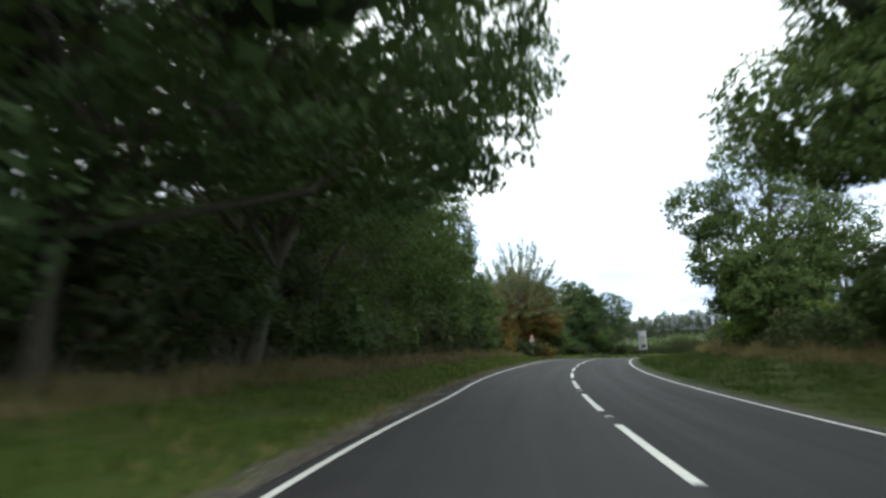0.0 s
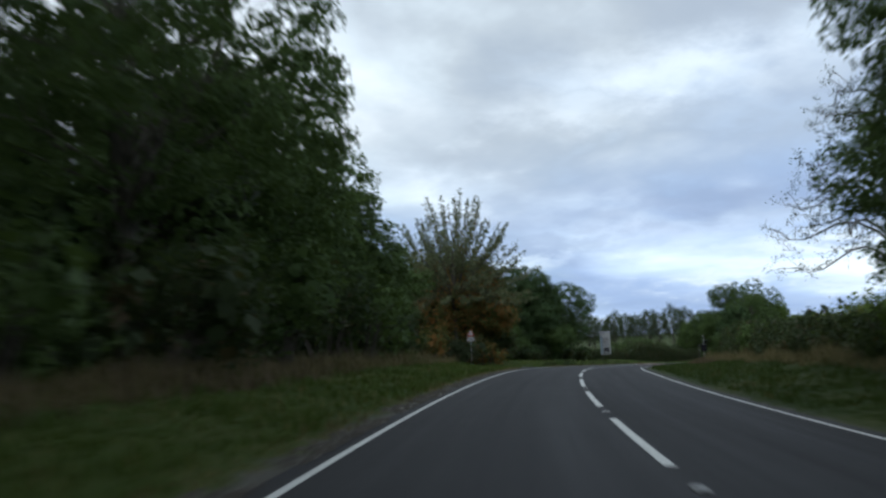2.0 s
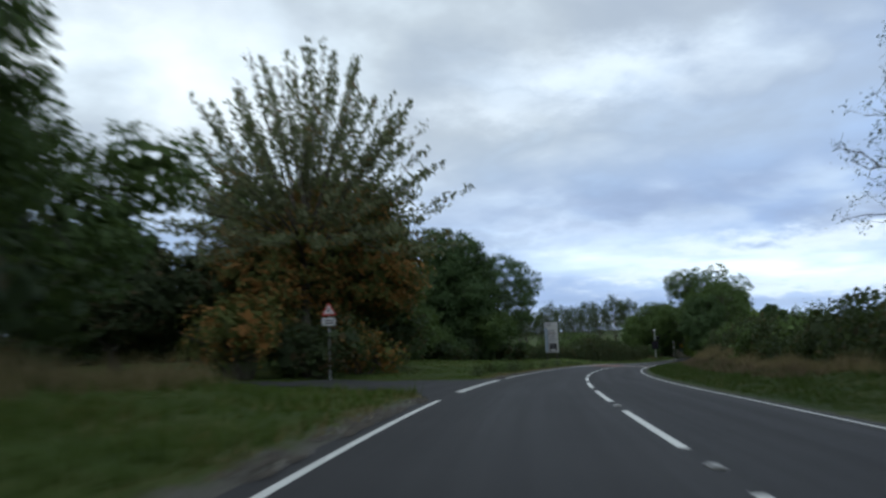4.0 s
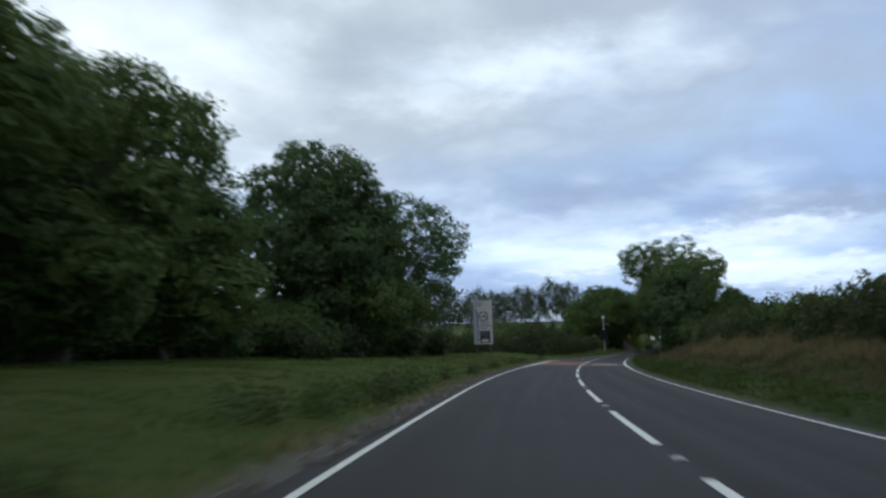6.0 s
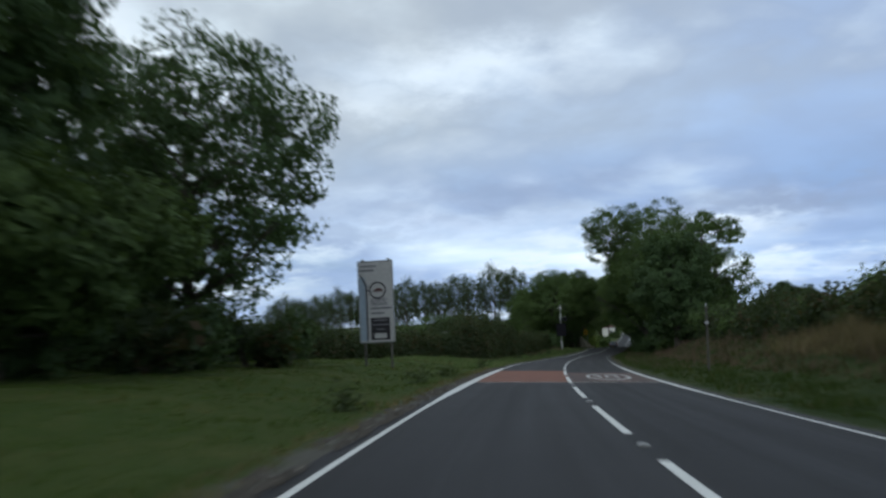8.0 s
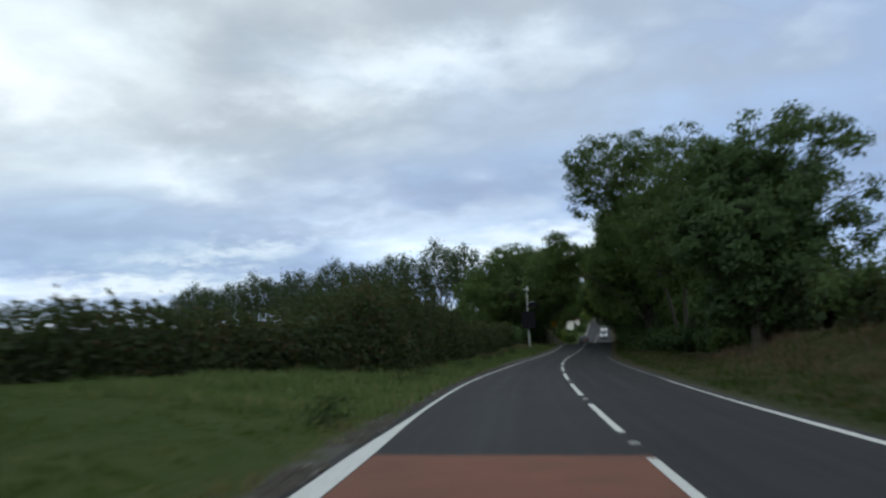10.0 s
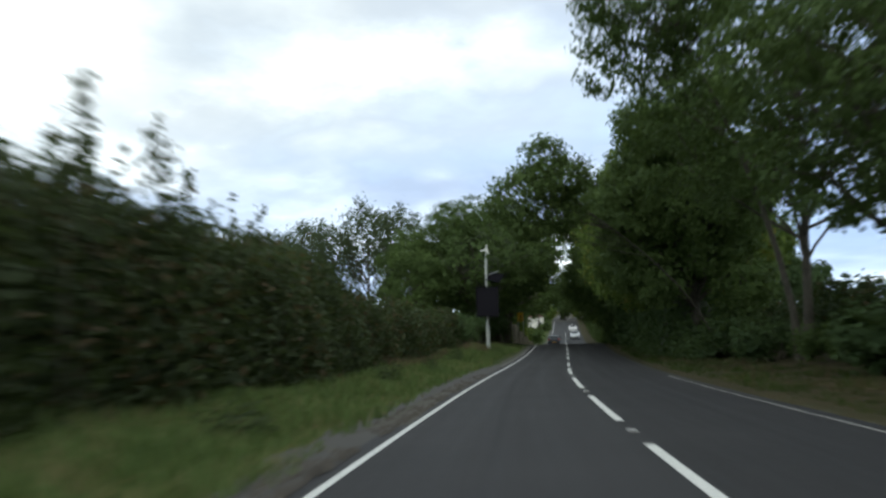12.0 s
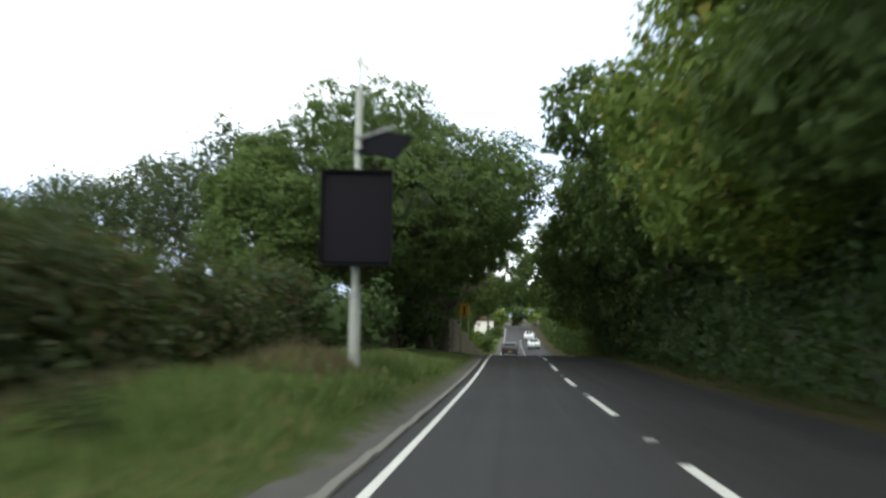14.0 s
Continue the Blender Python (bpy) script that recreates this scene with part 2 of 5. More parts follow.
m, k = material("verge_ground")
pos = k.add("ShaderNodeTexCoord").outputs["Object"]
uv = k.add("ShaderNodeUVMap").outputs[0]
sp = k.add("ShaderNodeSeparateXYZ", {0: uv})
fine, mid, wide = k.noise(pos, 30.0, 4.0, 0.7), k.noise(pos, 2.2, 5.0, 0.6), k.noise(pos, 0.22, 4.0)
green = k.mix(k.range(fine, 0.3, 0.7), (0.024, 0.042, 0.008, 1), (0.060, 0.086, 0.019, 1))
# right verge: shade put into a darker copy of the ground green
shaded_green = k.mix(k.range(fine, 0.3, 0.7), (0.014, 0.026, 0.006, 1), (0.036, 0.056, 0.013, 1))
green = k.mix(k.range(sp.outputs[1], -3.4, -3.8), green, shaded_green)
green = k.mix(k.range(k.math("ADD", k.math("MULTIPLY", mid, 0.5), k.math("MULTIPLY", wide, 0.5)), 0.45, 0.65, 0.0, 0.5), green, (0.098, 0.096, 0.034, 1))
soil = k.mix(k.range(fine, 0.3, 0.7), (0.055, 0.052, 0.045, 1), (0.15, 0.145, 0.125, 1))
side = k.math("ABSOLUTE", sp.outputs[1])
edge = k.math("ADD", side, k.math("MULTIPLY", k.math("SUBTRACT", mid, 0.5), 1.1))
edge = k.math("ADD", edge, k.range(sp.outputs[0], 195.0, 240.0, 0.15, 0.75))
edge = k.math("ADD", edge, k.range(sp.outputs[1], -3.0, -3.3, 0.0, 0.45))
bare = k.range(edge, 4.15, 4.5, 1.0, 0.0)
litter = k.math("MULTIPLY", k.range(sp.outputs[0], 168.0, 215.0), k.range(sp.outputs[1], -3.0, -3.6))
litter = k.math("MULTIPLY", litter, k.range(sp.outputs[1], -15.0, -13.0))
litter = k.math("MULTIPLY", litter, k.range(mid, 0.25, 0.6, 0.45, 0.9))
green = k.mix(litter, green, k.mix(fine, (0.030, 0.024, 0.014, 1), (0.085, 0.066, 0.038, 1)))
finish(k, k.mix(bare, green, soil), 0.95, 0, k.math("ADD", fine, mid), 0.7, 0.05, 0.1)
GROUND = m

STEEL = plain("galvanised_steel", (0.42, 0.43, 0.43), 0.45, 0.6)
POLE_GREY = plain("pole_grey", (0.46, 0.48, 0.44), 0.55, 0.1)
POST_WOOD = plain("weathered_post", (0.085, 0.083, 0.070), 0.85)
SIGN_FACE = plain("sign_face", (0.40, 0.40, 0.40), 0.5)
SIGN_BLUE = plain("sign_pale_blue", (0.27, 0.33, 0.40), 0.5)
SIGN_BLACK = plain("sign_black", (0.02, 0.02, 0.025), 0.5)
SIGN_GREY = plain("sign_grey_text", (0.17, 0.17, 0.19), 0.55)
SIGN_BROWN = plain("sign_brown", (0.10, 0.05, 0.05), 0.55)
SIGN_BACK = plain("sign_back", (0.20, 0.21, 0.21), 0.6)
SIGN_RED = plain("sign_red", (0.34, 0.04, 0.035), 0.5)
SIGN_YELLOW = plain("sign_yellow", (0.75, 0.40, 0.03), 0.5)
SCREEN = plain("dark_screen", (0.014, 0.013, 0.017), 0.8, spec=0.1)
SOLAR = plain("solar_cells", (0.006, 0.006, 0.008), 0.7, spec=0.05)
WHITE_PLASTIC = plain("white_plastic", (0.75, 0.75, 0.73), 0.4)
CAR_SILVER = plain("car_silver", (0.52, 0.54, 0.56), 0.28, 0.6, 0.04)
CAR_WHITE = plain("car_white", (0.60, 0.60, 0.60), 0.3, 0.0, 0.04)
CAR_DARK = plain("car_dark", (0.06, 0.065, 0.08), 0.3, 0.3, 0.04)
RUBBER = plain("rubber", (0.02, 0.02, 0.02), 0.85)
GLASS_DARK = plain("dark_glass", (0.02, 0.024, 0.028), 0.08, 0, 0.05)
LAMP_RED = plain("lamp_red", (0.45, 0.02, 0.02), 0.3)
LAMP_CLEAR = plain("lamp_clear", (0.75, 0.75, 0.75), 0.15)
STONE = plain("stone", (0.34, 0.31, 0.24), 0.9, 0, 0.3, 3.0, 0.6)
OLD_TARMAC = plain("old_tarmac", (0.058, 0.055, 0.050), 0.9, 0, 0.4, 2.0, 0.6)
GRAVEL = plain("pale_gravel", (0.20, 0.19, 0.165), 0.9, 0, 0.3, 5.0, 0.6)
SOIL = plain("soil", (0.060, 0.052, 0.042), 0.95, 0, 0.5, 3.0, 0.7)
CONCRETE = plain("concrete", (0.15, 0.145, 0.13), 0.9, 0, 0.25, 4.0, 0.5)
RENDER_WALL = plain("pale_render", (0.70, 0.68, 0.62), 0.85, 0, 0.06, 1.0)
ROOF_TILE = plain("roof_tile", (0.16, 0.10, 0.08), 0.85, 0, 0.25, 3.0, 0.5)
STUD = plain("stud_reflector", (0.27, 0.27, 0.26), 0.5)


# filler colour standing for the deep shade inside crowns and hedges
INNER = plain("dark_filler", (0.052, 0.066, 0.035), 0.95, 0, 0.6, 5.0, 0.8)


# ---- the line of the road ----
LINE_X = (0.52836, -2.95696, 4.23811, 9.96886, 8.53670, 1.59893)
LINE_Y = (-0.28311, 1.76587, -4.09751, 1.11505, 99.10667, 5.53133)
S_LO, S_HI = -3.0, 240.0


def centre(s):
    """Place and heading of the centre line at s metres along it (straight beyond its ends)."""
    s = np.asarray(s, float)
    u = np.clip(s, S_LO, S_HI) / 100
    out = []
    for c in (LINE_X, LINE_Y):
        d = np.polyder(c)
        out.append(np.polyval(c, u) + np.polyval(d, u) * (s / 100 - u))
        out.append(np.polyval(d, u))
    x, dx, y, dy = out
    n = np.hypot(dx, dy)
    return x, y, dx / n, dy / n


def ease(v, a, b):
    t = np.clip((np.asarray(v, float) - a) / (b - a), 0, 1)
    return t * t * (3 - 2 * t)


def left_edge(s):
    """Offset of the middle of the left edge line."""
    return 3.56 - 0.72 * ease(s, 190, 240) + 0.14 * (1 - ease(s, 0, 14)) - 0.12 * np.exp(-(((s - 15) / 7) ** 2)) - 0.10 * np.exp(-(((s - 113) / 14) ** 2))


def right_edge(s):
    return 3.33 - 0.28 * ease(s, 195, 222)


RISE = ([0, 243, 250, 258, 268, 276, 284, 296, 318, 340, 362, 385, 405, 430, 460], [0, 0, 0.05, 0.12, 0.26, 0.5, 0.76, 0.72, 0.35, 0.35, 0.9, 2.1, 3.4, 5.2, 7.4])


def rise(s):
    """A short hump where the road narrows, a dip behind it and a hill at the end."""
    s = np.asarray(s, float)
    return sum(np.interp(s + d, *RISE) for d in (-6, -3, 0, 3, 6)) / 5


def fall(s):
    """The road is level to the side road and runs gently downhill from there."""
    s = np.asarray(s, float)
    w = np.clip((s - 58) / 30, 0, 1)
    return -0.023 * (15 * w * w + np.clip(s - 88, 0, 372))


def road_z(s, off):
    """The carriageway falls to the right through the bend and is level beyond it."""
    return 0.042 * (1 - ease(s, 185, 220)) * np.asarray(off, float) + rise(s) + fall(s)


LEFT_A = ([0, 4.1, 5.5, 7.0, 9.0, 12.0, 16.0, 30.0, 130.0], [0.0, 0.03, 0.10, 0.33, 0.65, 0.85, 1.05, 1.2, 1.0])
LEFT_B = ([0, 3.2, 4.5, 5.0, 6.5, 9.0, 16.0, 30.0, 130.0], [0.0, 0.0, 0.05, 0.15, 0.28, 0.34, 0.5, 0.8, 1.0])
RIGHT_A = ([0, 3.7, 5.0, 8.0, 10.0, 12.5, 30.0, 130.0], [0.0, 0.0, 0.02, 0.10, 0.45, 0.65, 0.7, 0.5])


def ground_z(s, off):
    s, off = np.broadcast_arrays(np.asarray(s, float), np.asarray(off, float))
    mouth = np.exp(-(((s - 90.0) / 11.0) ** 4))
    la, lb = np.interp(off, *LEFT_A), np.interp(off, *LEFT_B)
    la = la * (1 - 0.75 * mouth)
    b = ease(s, 205, 240)
    z = np.where(off > 0, la * (1 - b) + lb * b, np.interp(-off, *RIGHT_A))
    z = z + road_z(s, np.clip(off, -4.0, 4.0))
    bank = 0.42 * ease(s, 243, 250) * (1 - ease(s, 264, 274))
    z = z + np.where(off > 0, bank * ease(off, 3.6, 4.6) * (1 - ease(off, 5.5, 7.5)), 0.0)
    slope = 0.95 * ease(s, 112, 140) * (1 - ease(s, 200, 222))
    z = z + np.where(off < 0, slope * ease(-off, 6.2, 11.0), 0.0)
    lumps = np.sin(s * 0.9 + off * 1.3) * np.sin(s * 0.37 - off * 0.8) * 0.05
    return z + np.where(np.abs(off) > 4.6, lumps, 0.0)


def at(s, off, dz=0.0):
    """World place on the ground at s along and off to the left of the centre line."""
    x, y, dx, dy = centre(s)
    return Vector((float(x - dy * off), float(y + dx * off), float(ground_z(s, off)) + dz))


def at_np(s, off, z):
    x, y, dx, dy = centre(s)
    return np.stack([x - dy * off, y + dx * off, z + 0 * x], -1)


def heading(s):
    x, y, dx, dy = centre(s)
    return math.degrees(math.atan2(-float(dx), float(dy)))


# ---- mesh helpers ----
def np_mesh(name, verts, faces, mat, smooth=False, uv=None):
    verts, faces = np.asarray(verts, np.float32), np.asarray(faces, np.int32)
    me = bpy.data.meshes.new(name)
    me.vertices.add(len(verts))
    me.vertices.foreach_set("co", verts.ravel())
    me.loops.add(faces.size)
    me.loops.foreach_set("vertex_index", faces.ravel())
    me.polygons.add(len(faces))
    me.polygons.foreach_set("loop_start", np.arange(len(faces), dtype=np.int32) * faces.shape[1])
    if smooth:
        me.polygons.foreach_set("use_smooth", np.ones(len(faces), bool))
    if uv is not None:
        layer = me.uv_layers.new(name="UVMap")
        layer.data.foreach_set("uv", np.asarray(uv, np.float32)[faces.ravel()].ravel())
    me.update(calc_edges=True)
    me.materials.append(mat)
    return me


def attach(name, me, parent=None, label=""):
    ob = new(name, me)
    if parent is not None:
        ob.parent = parent
    return tagged(ob, label)


def part(name, bm, mat, parent, label=""):
    me = bpy.data.meshes.new(name)
    bm.to_mesh(me)
    bm.free()
    me.materials.append(mat)
    return attach(name, me, parent, label)


def thing(name, label, category, m=None, group="", kind=""):
    """An Empty at a thing's base that carries its parts."""
    ob = tagged(new(name), label, category, group, kind)
    ob.empty_display_size = 0.2
    if m is not None:
        ob.matrix_world = m
    return ob


def box(bm, x0, x1, y0, y1, z0, z1, bevel=0.0):
    r = bmesh.ops.create_cube(bm, size=1, matrix=Matrix.LocRotScale(((x0 + x1) / 2, (y0 + y1) / 2, (z0 + z1) / 2), None, (x1 - x0, y1 - y0, z1 - z0)))
    if bevel:
        edges = {e for v in r["verts"] for e in v.link_edges}
        bmesh.ops.bevel(bm, geom=list(edges), offset=bevel, segments=2, affect="EDGES", profile=0.5)
    return bm


def rod(bm, a, b, r0, r1=None, sides=10):
    a, b = Vector(a), Vector(b)
    m = Matrix.Translation((a + b) / 2) @ (b - a).to_track_quat("Z", "Y").to_matrix().to_4x4()
    bmesh.ops.create_cone(bm, cap_ends=True, segments=sides, radius1=r0, radius2=r0 if r1 is None else r1, depth=(b - a).length, matrix=m)
    return bm


def tubes(paths, sides=7):
    """Tapered tubes along paths, each a list of (point, radius), as one set of verts and quads."""
    verts, faces = [], []
    ring = np.linspace(0, 2 * np.pi, sides, endpoint=False)
    for path in paths:
        pts = np.array([p for p, _ in path], float)
        rad = np.array([r for _, r in path], float)
        tan = np.gradient(pts, axis=0)
        tan /= np.linalg.norm(tan, axis=1)[:, None] + 1e-9
        side = np.cross(tan, (0.31, 0.87, 0.21))
        side /= np.linalg.norm(side, axis=1)[:, None] + 1e-9
        other = np.cross(tan, side)
        base = len(verts) and sum(len(v) for v in verts)
        v = pts[:, None] + rad[:, None, None] * (np.cos(ring)[None, :, None] * side[:, None] + np.sin(ring)[None, :, None] * other[:, None])
        verts.append(v.reshape(-1, 3))
        i, j = np.meshgrid(np.arange(len(pts) - 1), np.arange(sides), indexing="ij")
        j2 = (j + 1) % sides
        faces.append((base + np.stack([i * sides + j, i * sides + j2, (i + 1) * sides + j2, (i + 1) * sides + j], -1)).reshape(-1, 4))
    return np.concatenate(verts), np.concatenate(faces)


def leaves(rng, centres, size, normal=None, slim=0.55, droop=0.0):
    """A pointed leaf, slightly folded, at every centre."""
    n = len(centres)
    nor = rng.normal(size=(n, 3)) + np.array((0, 0, 0.5))
    if normal is not None:
        nor = nor * 0.7 + normal
    nor /= np.linalg.norm(nor, axis=1)[:, None] + 1e-9
    axis = rng.normal(size=(n, 3)) - np.array((0, 0, droop))
    axis -= (axis * nor).sum(1)[:, None] * nor
    axis /= np.linalg.norm(axis, axis=1)[:, None] + 1e-9
    side = np.cross(nor, axis)
    s = (size * rng.uniform(0.6, 1.35, n))[:, None]
    fold = nor * s * 0.12
    v = np.stack([centres - axis * s * 0.5, centres + side * s * slim * 0.5 + fold, centres + axis * s * 0.55, centres - side * s * slim * 0.5 + fold], 1)
    return v.reshape(-1, 3), np.arange(4 * n).reshape(-1, 4)


def small_leaves(rng, centres, size, normal):
    """Simple pointed leaves for crowns."""
    n = len(centres)
    nor = rng.normal(size=(n, 3)) * 0.7 + normal + np.array((0, 0, 0.35))
    nor /= np.linalg.norm(nor, axis=1)[:, None] + 1e-9
    axis = rng.normal(size=(n, 3)) - np.array((0, 0, 0.4))
    axis -= (axis * nor).sum(1)[:, None] * nor
    axis /= np.linalg.norm(axis, axis=1)[:, None] + 1e-9
    side = np.cross(nor, axis)
    s = (size * rng.uniform(0.6, 1.35, n))[:, None]
    v = np.stack([centres - axis * s * 0.4 + side * s * 0.36, centres + axis * s * 0.65, centres - axis * s * 0.4 - side * s * 0.36], 1)
    return v.reshape(-1, 3), np.arange(3 * n).reshape(-1, 3)


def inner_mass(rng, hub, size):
    """Added uneven lumps, one for each lobe, that stand for a crown's deep shade."""
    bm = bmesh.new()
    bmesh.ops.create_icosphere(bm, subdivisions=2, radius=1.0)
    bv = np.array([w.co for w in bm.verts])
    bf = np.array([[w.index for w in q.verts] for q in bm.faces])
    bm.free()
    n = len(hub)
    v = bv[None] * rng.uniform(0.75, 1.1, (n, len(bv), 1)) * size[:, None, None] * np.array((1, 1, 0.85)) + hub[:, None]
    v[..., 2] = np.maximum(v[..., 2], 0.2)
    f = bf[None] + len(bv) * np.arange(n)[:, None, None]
    return np_mesh("inner_filler", v.reshape(-1, 3), f.reshape(-1, 3), INNER)


# ---- plants ----
def tree(label, s, off, height, spread, mat, seed, low=0.28, count=14000, leaf=0.26, trunk=0.35, lobes=26, lean=(0.0, 0.0), clump=26, loose=0.27, category="tree", name="tree", group="", flat=1.0, hollow=0.78, dense=True, over=(0.0, 0.0), even=False, plump=1.0):
    """A tapered trunk with limbs that fork out to the lobes of an uneven leafy crown."""
    rng = np.random.default_rng(seed)
    base = at(s, off, -0.1)
    ob = thing(name, label, category, Matrix.Translation(base), group)
    mid = height * (low + 1) / 2
    rz = height * (1 - low) / 2
    lean = np.array((*lean, 0.0))
    d = rng.normal(size=(lobes, 3))
    d /= np.linalg.norm(d, axis=1)[:, None]
    d[:, 2] = np.where(rng.random(lobes) < 0.25, -np.abs(d[:, 2]) * 0.8, d[:, 2] * 0.9 + 0.1)
    reach = rng.uniform(0.3, 0.84, lobes)[:, None]
    if even:
        # a well rounded crown: lobes spread evenly over it
        turn, level = np.arange(lobes) * 2.39996 + seed, 1 - 2 * (np.arange(lobes) + 0.5) / lobes
        d = np.stack([np.cos(turn) * np.sqrt(1 - level**2), np.sin(turn) * np.sqrt(1 - level**2), level], -1)
        d = d[rng.permutation(lobes)]
        reach = rng.uniform(0.60, 0.78, lobes)[:, None]
    core = np.arange(lobes) < lobes // 4
    reach[core] *= 0.5
    over = np.array((*over, 0.0))
    hub = d * reach * np.array((spread, spread * flat, rz)) + np.array((0, 0, mid)) + lean * ((d[:, 2:] * reach) * 0.5 + 0.5) + over
    size = rng.uniform(0.26, 0.42, lobes) * spread * (1.15 - 0.35 * reach[:, 0]) * np.where(core, 1.2, 1.0) * plump
    size = np.minimum(size, rz * 0.6)
    # trunk and limbs
    top = np.array((lean[0] * 0.5, lean[1] * 0.5, height * 0.8))
    bend = rng.normal(size=2) * spread * 0.06
    trunk_pts = [np.array((bend[0] * math.sin(3 * t), bend[1] * math.sin(2.3 * t), 0)) + top * t + over * t**1.7 for t in np.linspace(0, 1, 8)]
    flare = [1.55, 1.0, 0.88, 0.76, 0.62, 0.46, 0.30, 0.12]
    paths = [[(p, trunk * f) for p, f in zip(trunk_pts, flare)]]
    for h, r in zip(hub, size):
        t0 = np.clip((h[2] - spread * 0.45) / (height * 0.8), 0.22, 0.9)
        a = np.array([np.interp(t0, np.linspace(0, 1, 8), [p[c] for p in trunk_pts]) for c in range(3)])
        kink = rng.normal(size=3) * spread * 0.07
        w = trunk * (0.5 - 0.3 * t0)
        limb = [(a, w), (a * 0.65 + h * 0.35 + kink, w * 0.75), (a * 0.3 + h * 0.7 + kink * 0.6, w * 0.5), (h, w * 0.28)]
        paths.append(limb)
        for _ in range(3):
            e = rng.normal(size=3)
            e = h + e / np.linalg.norm(e) * r * 0.85 + np.array((0, 0, r * 0.2))
            paths.append([(limb[2][0], w * 0.3), ((limb[2][0] + e) / 2 + rng.normal(size=3) * 0.15 * r, w * 0.2), (e, 0.012)])
    v, f = tubes(paths, 6)
    attach("trunk", np_mesh("trunk", v, f, BARK, True), ob)
    # crown: leaves in tight sprays over the open side of every lobe, larger ones further in
    def open_side(n, low_r, high_r, sink):
        pick = rng.choice(lobes, n * 4, p=size**2 / (size**2).sum())
        u = rng.normal(size=(n * 4, 3))
        u /= np.linalg.norm(u, axis=1)[:, None]
        rad = size[pick] * (low_r + (high_r - low_r) * rng.random(n * 4) ** 0.5)
        p = hub[pick] + u * rad[:, None] * np.array((1, 1, 0.85))
        gap = np.linalg.norm((p[:, None] - hub[None]) / np.array((1, 1, 0.85)), axis=2) / size[None]
        gap[np.arange(len(p)), pick] = 9.0
        keep = np.flatnonzero((gap.min(1) > sink) & (p[:, 2] > 0.2))[:n]
        return p[keep], u[keep]

    cl, u = open_side(int(count * 1.7) // clump, hollow, 1.05, 0.9)
    k = len(cl)
    pts = np.repeat(cl, clump, 0) + np.clip(rng.normal(size=(k * clump, 3)), -1.5, 1.5) * loose * np.array((1, 1, 0.6))
    v, f = small_leaves(rng, pts, leaf, np.repeat(u, clump, 0) * 1.1 + np.array((0, 0, 0.25)))
    if dense:
        attach("inner_filler", inner_mass(rng, hub[core], size[core] * 0.5), ob)
        inner, u = open_side(count // 5, 0.55, 0.8, 0.7)
        vi, fi = small_leaves(rng, inner, max(0.4, leaf * 2.3), u * 2.0)
        f = np.concatenate([f, fi + len(v)])
        v = np.concatenate([v, vi])
    attach("crown", np_mesh("crown", v, f, mat), ob)
    return ob


def shrub(label, s, off, height, spread, mat, seed, count=2200, leaf=0.15, category="bush", name="bush", group="", woody=True):
    """Many stems from the ground and leaves over uneven mounds down to the soil."""
    rng = np.random.default_rng(seed)
    ob = thing(name, label, category, Matrix.Translation(at(s, off, -0.05)), group)
    lob = 7
    hub = np.stack([rng.uniform(-0.6, 0.6, lob) * spread, rng.uniform(-0.6, 0.6, lob) * spread, rng.uniform(0.3, 0.72, lob) * height], -1)
    size = np.minimum(rng.uniform(0.4, 0.62, lob) * spread, height * 0.42)
    paths = []
    for h, r in zip(hub, size):
        for _ in range(3):
            e = h + rng.normal(size=3) * r * 0.6
            e[2] = max(e[2], 0.3)
            paths.append([(np.array((h[0] * 0.3, h[1] * 0.3, 0)) + rng.normal(size=3) * (0.1, 0.1, 0), 0.04), ((h * 0.6 + e * 0.1), 0.025), (e, 0.006)])
    if woody:
        v, f = tubes(paths, 5)
        attach("stem", np_mesh("stem", v, f, BARK, True), ob)
    k = count // 8
    pick = rng.choice(lob, k, p=size**2 / (size**2).sum())
    u = rng.normal(size=(k, 3))
    u /= np.linalg.norm(u, axis=1)[:, None]
    cl = hub[pick] + u * (size[pick] * rng.uniform(0.55, 1.1, k))[:, None]
    pts = np.repeat(cl, 8, 0) + rng.normal(size=(k * 8, 3)) * 0.14
    pts[:, 2] = np.abs(pts[:, 2]) + 0.03
    v, f = leaves(rng, pts, leaf, np.repeat(u, 8, 0) * 0.9, 0.6)
    if woody:
        deep = count // 9
        pick = rng.choice(lob, deep)
        u = rng.normal(size=(deep, 3))
        u /= np.linalg.norm(u, axis=1)[:, None]
        inner = hub[pick] + u * (size[pick] * rng.uniform(0.3, 0.75, deep))[:, None]
        inner[:, 2] = np.maximum(inner[:, 2], 0.15)
        vi, fi = leaves(rng, inner, leaf * 2.5, u * 2.0, 0.85)
        f = np.concatenate([f, fi + len(v)])
        v = np.concatenate([v, vi])
    attach("foliage", np_mesh("foliage", v, f, mat), ob)
    return ob


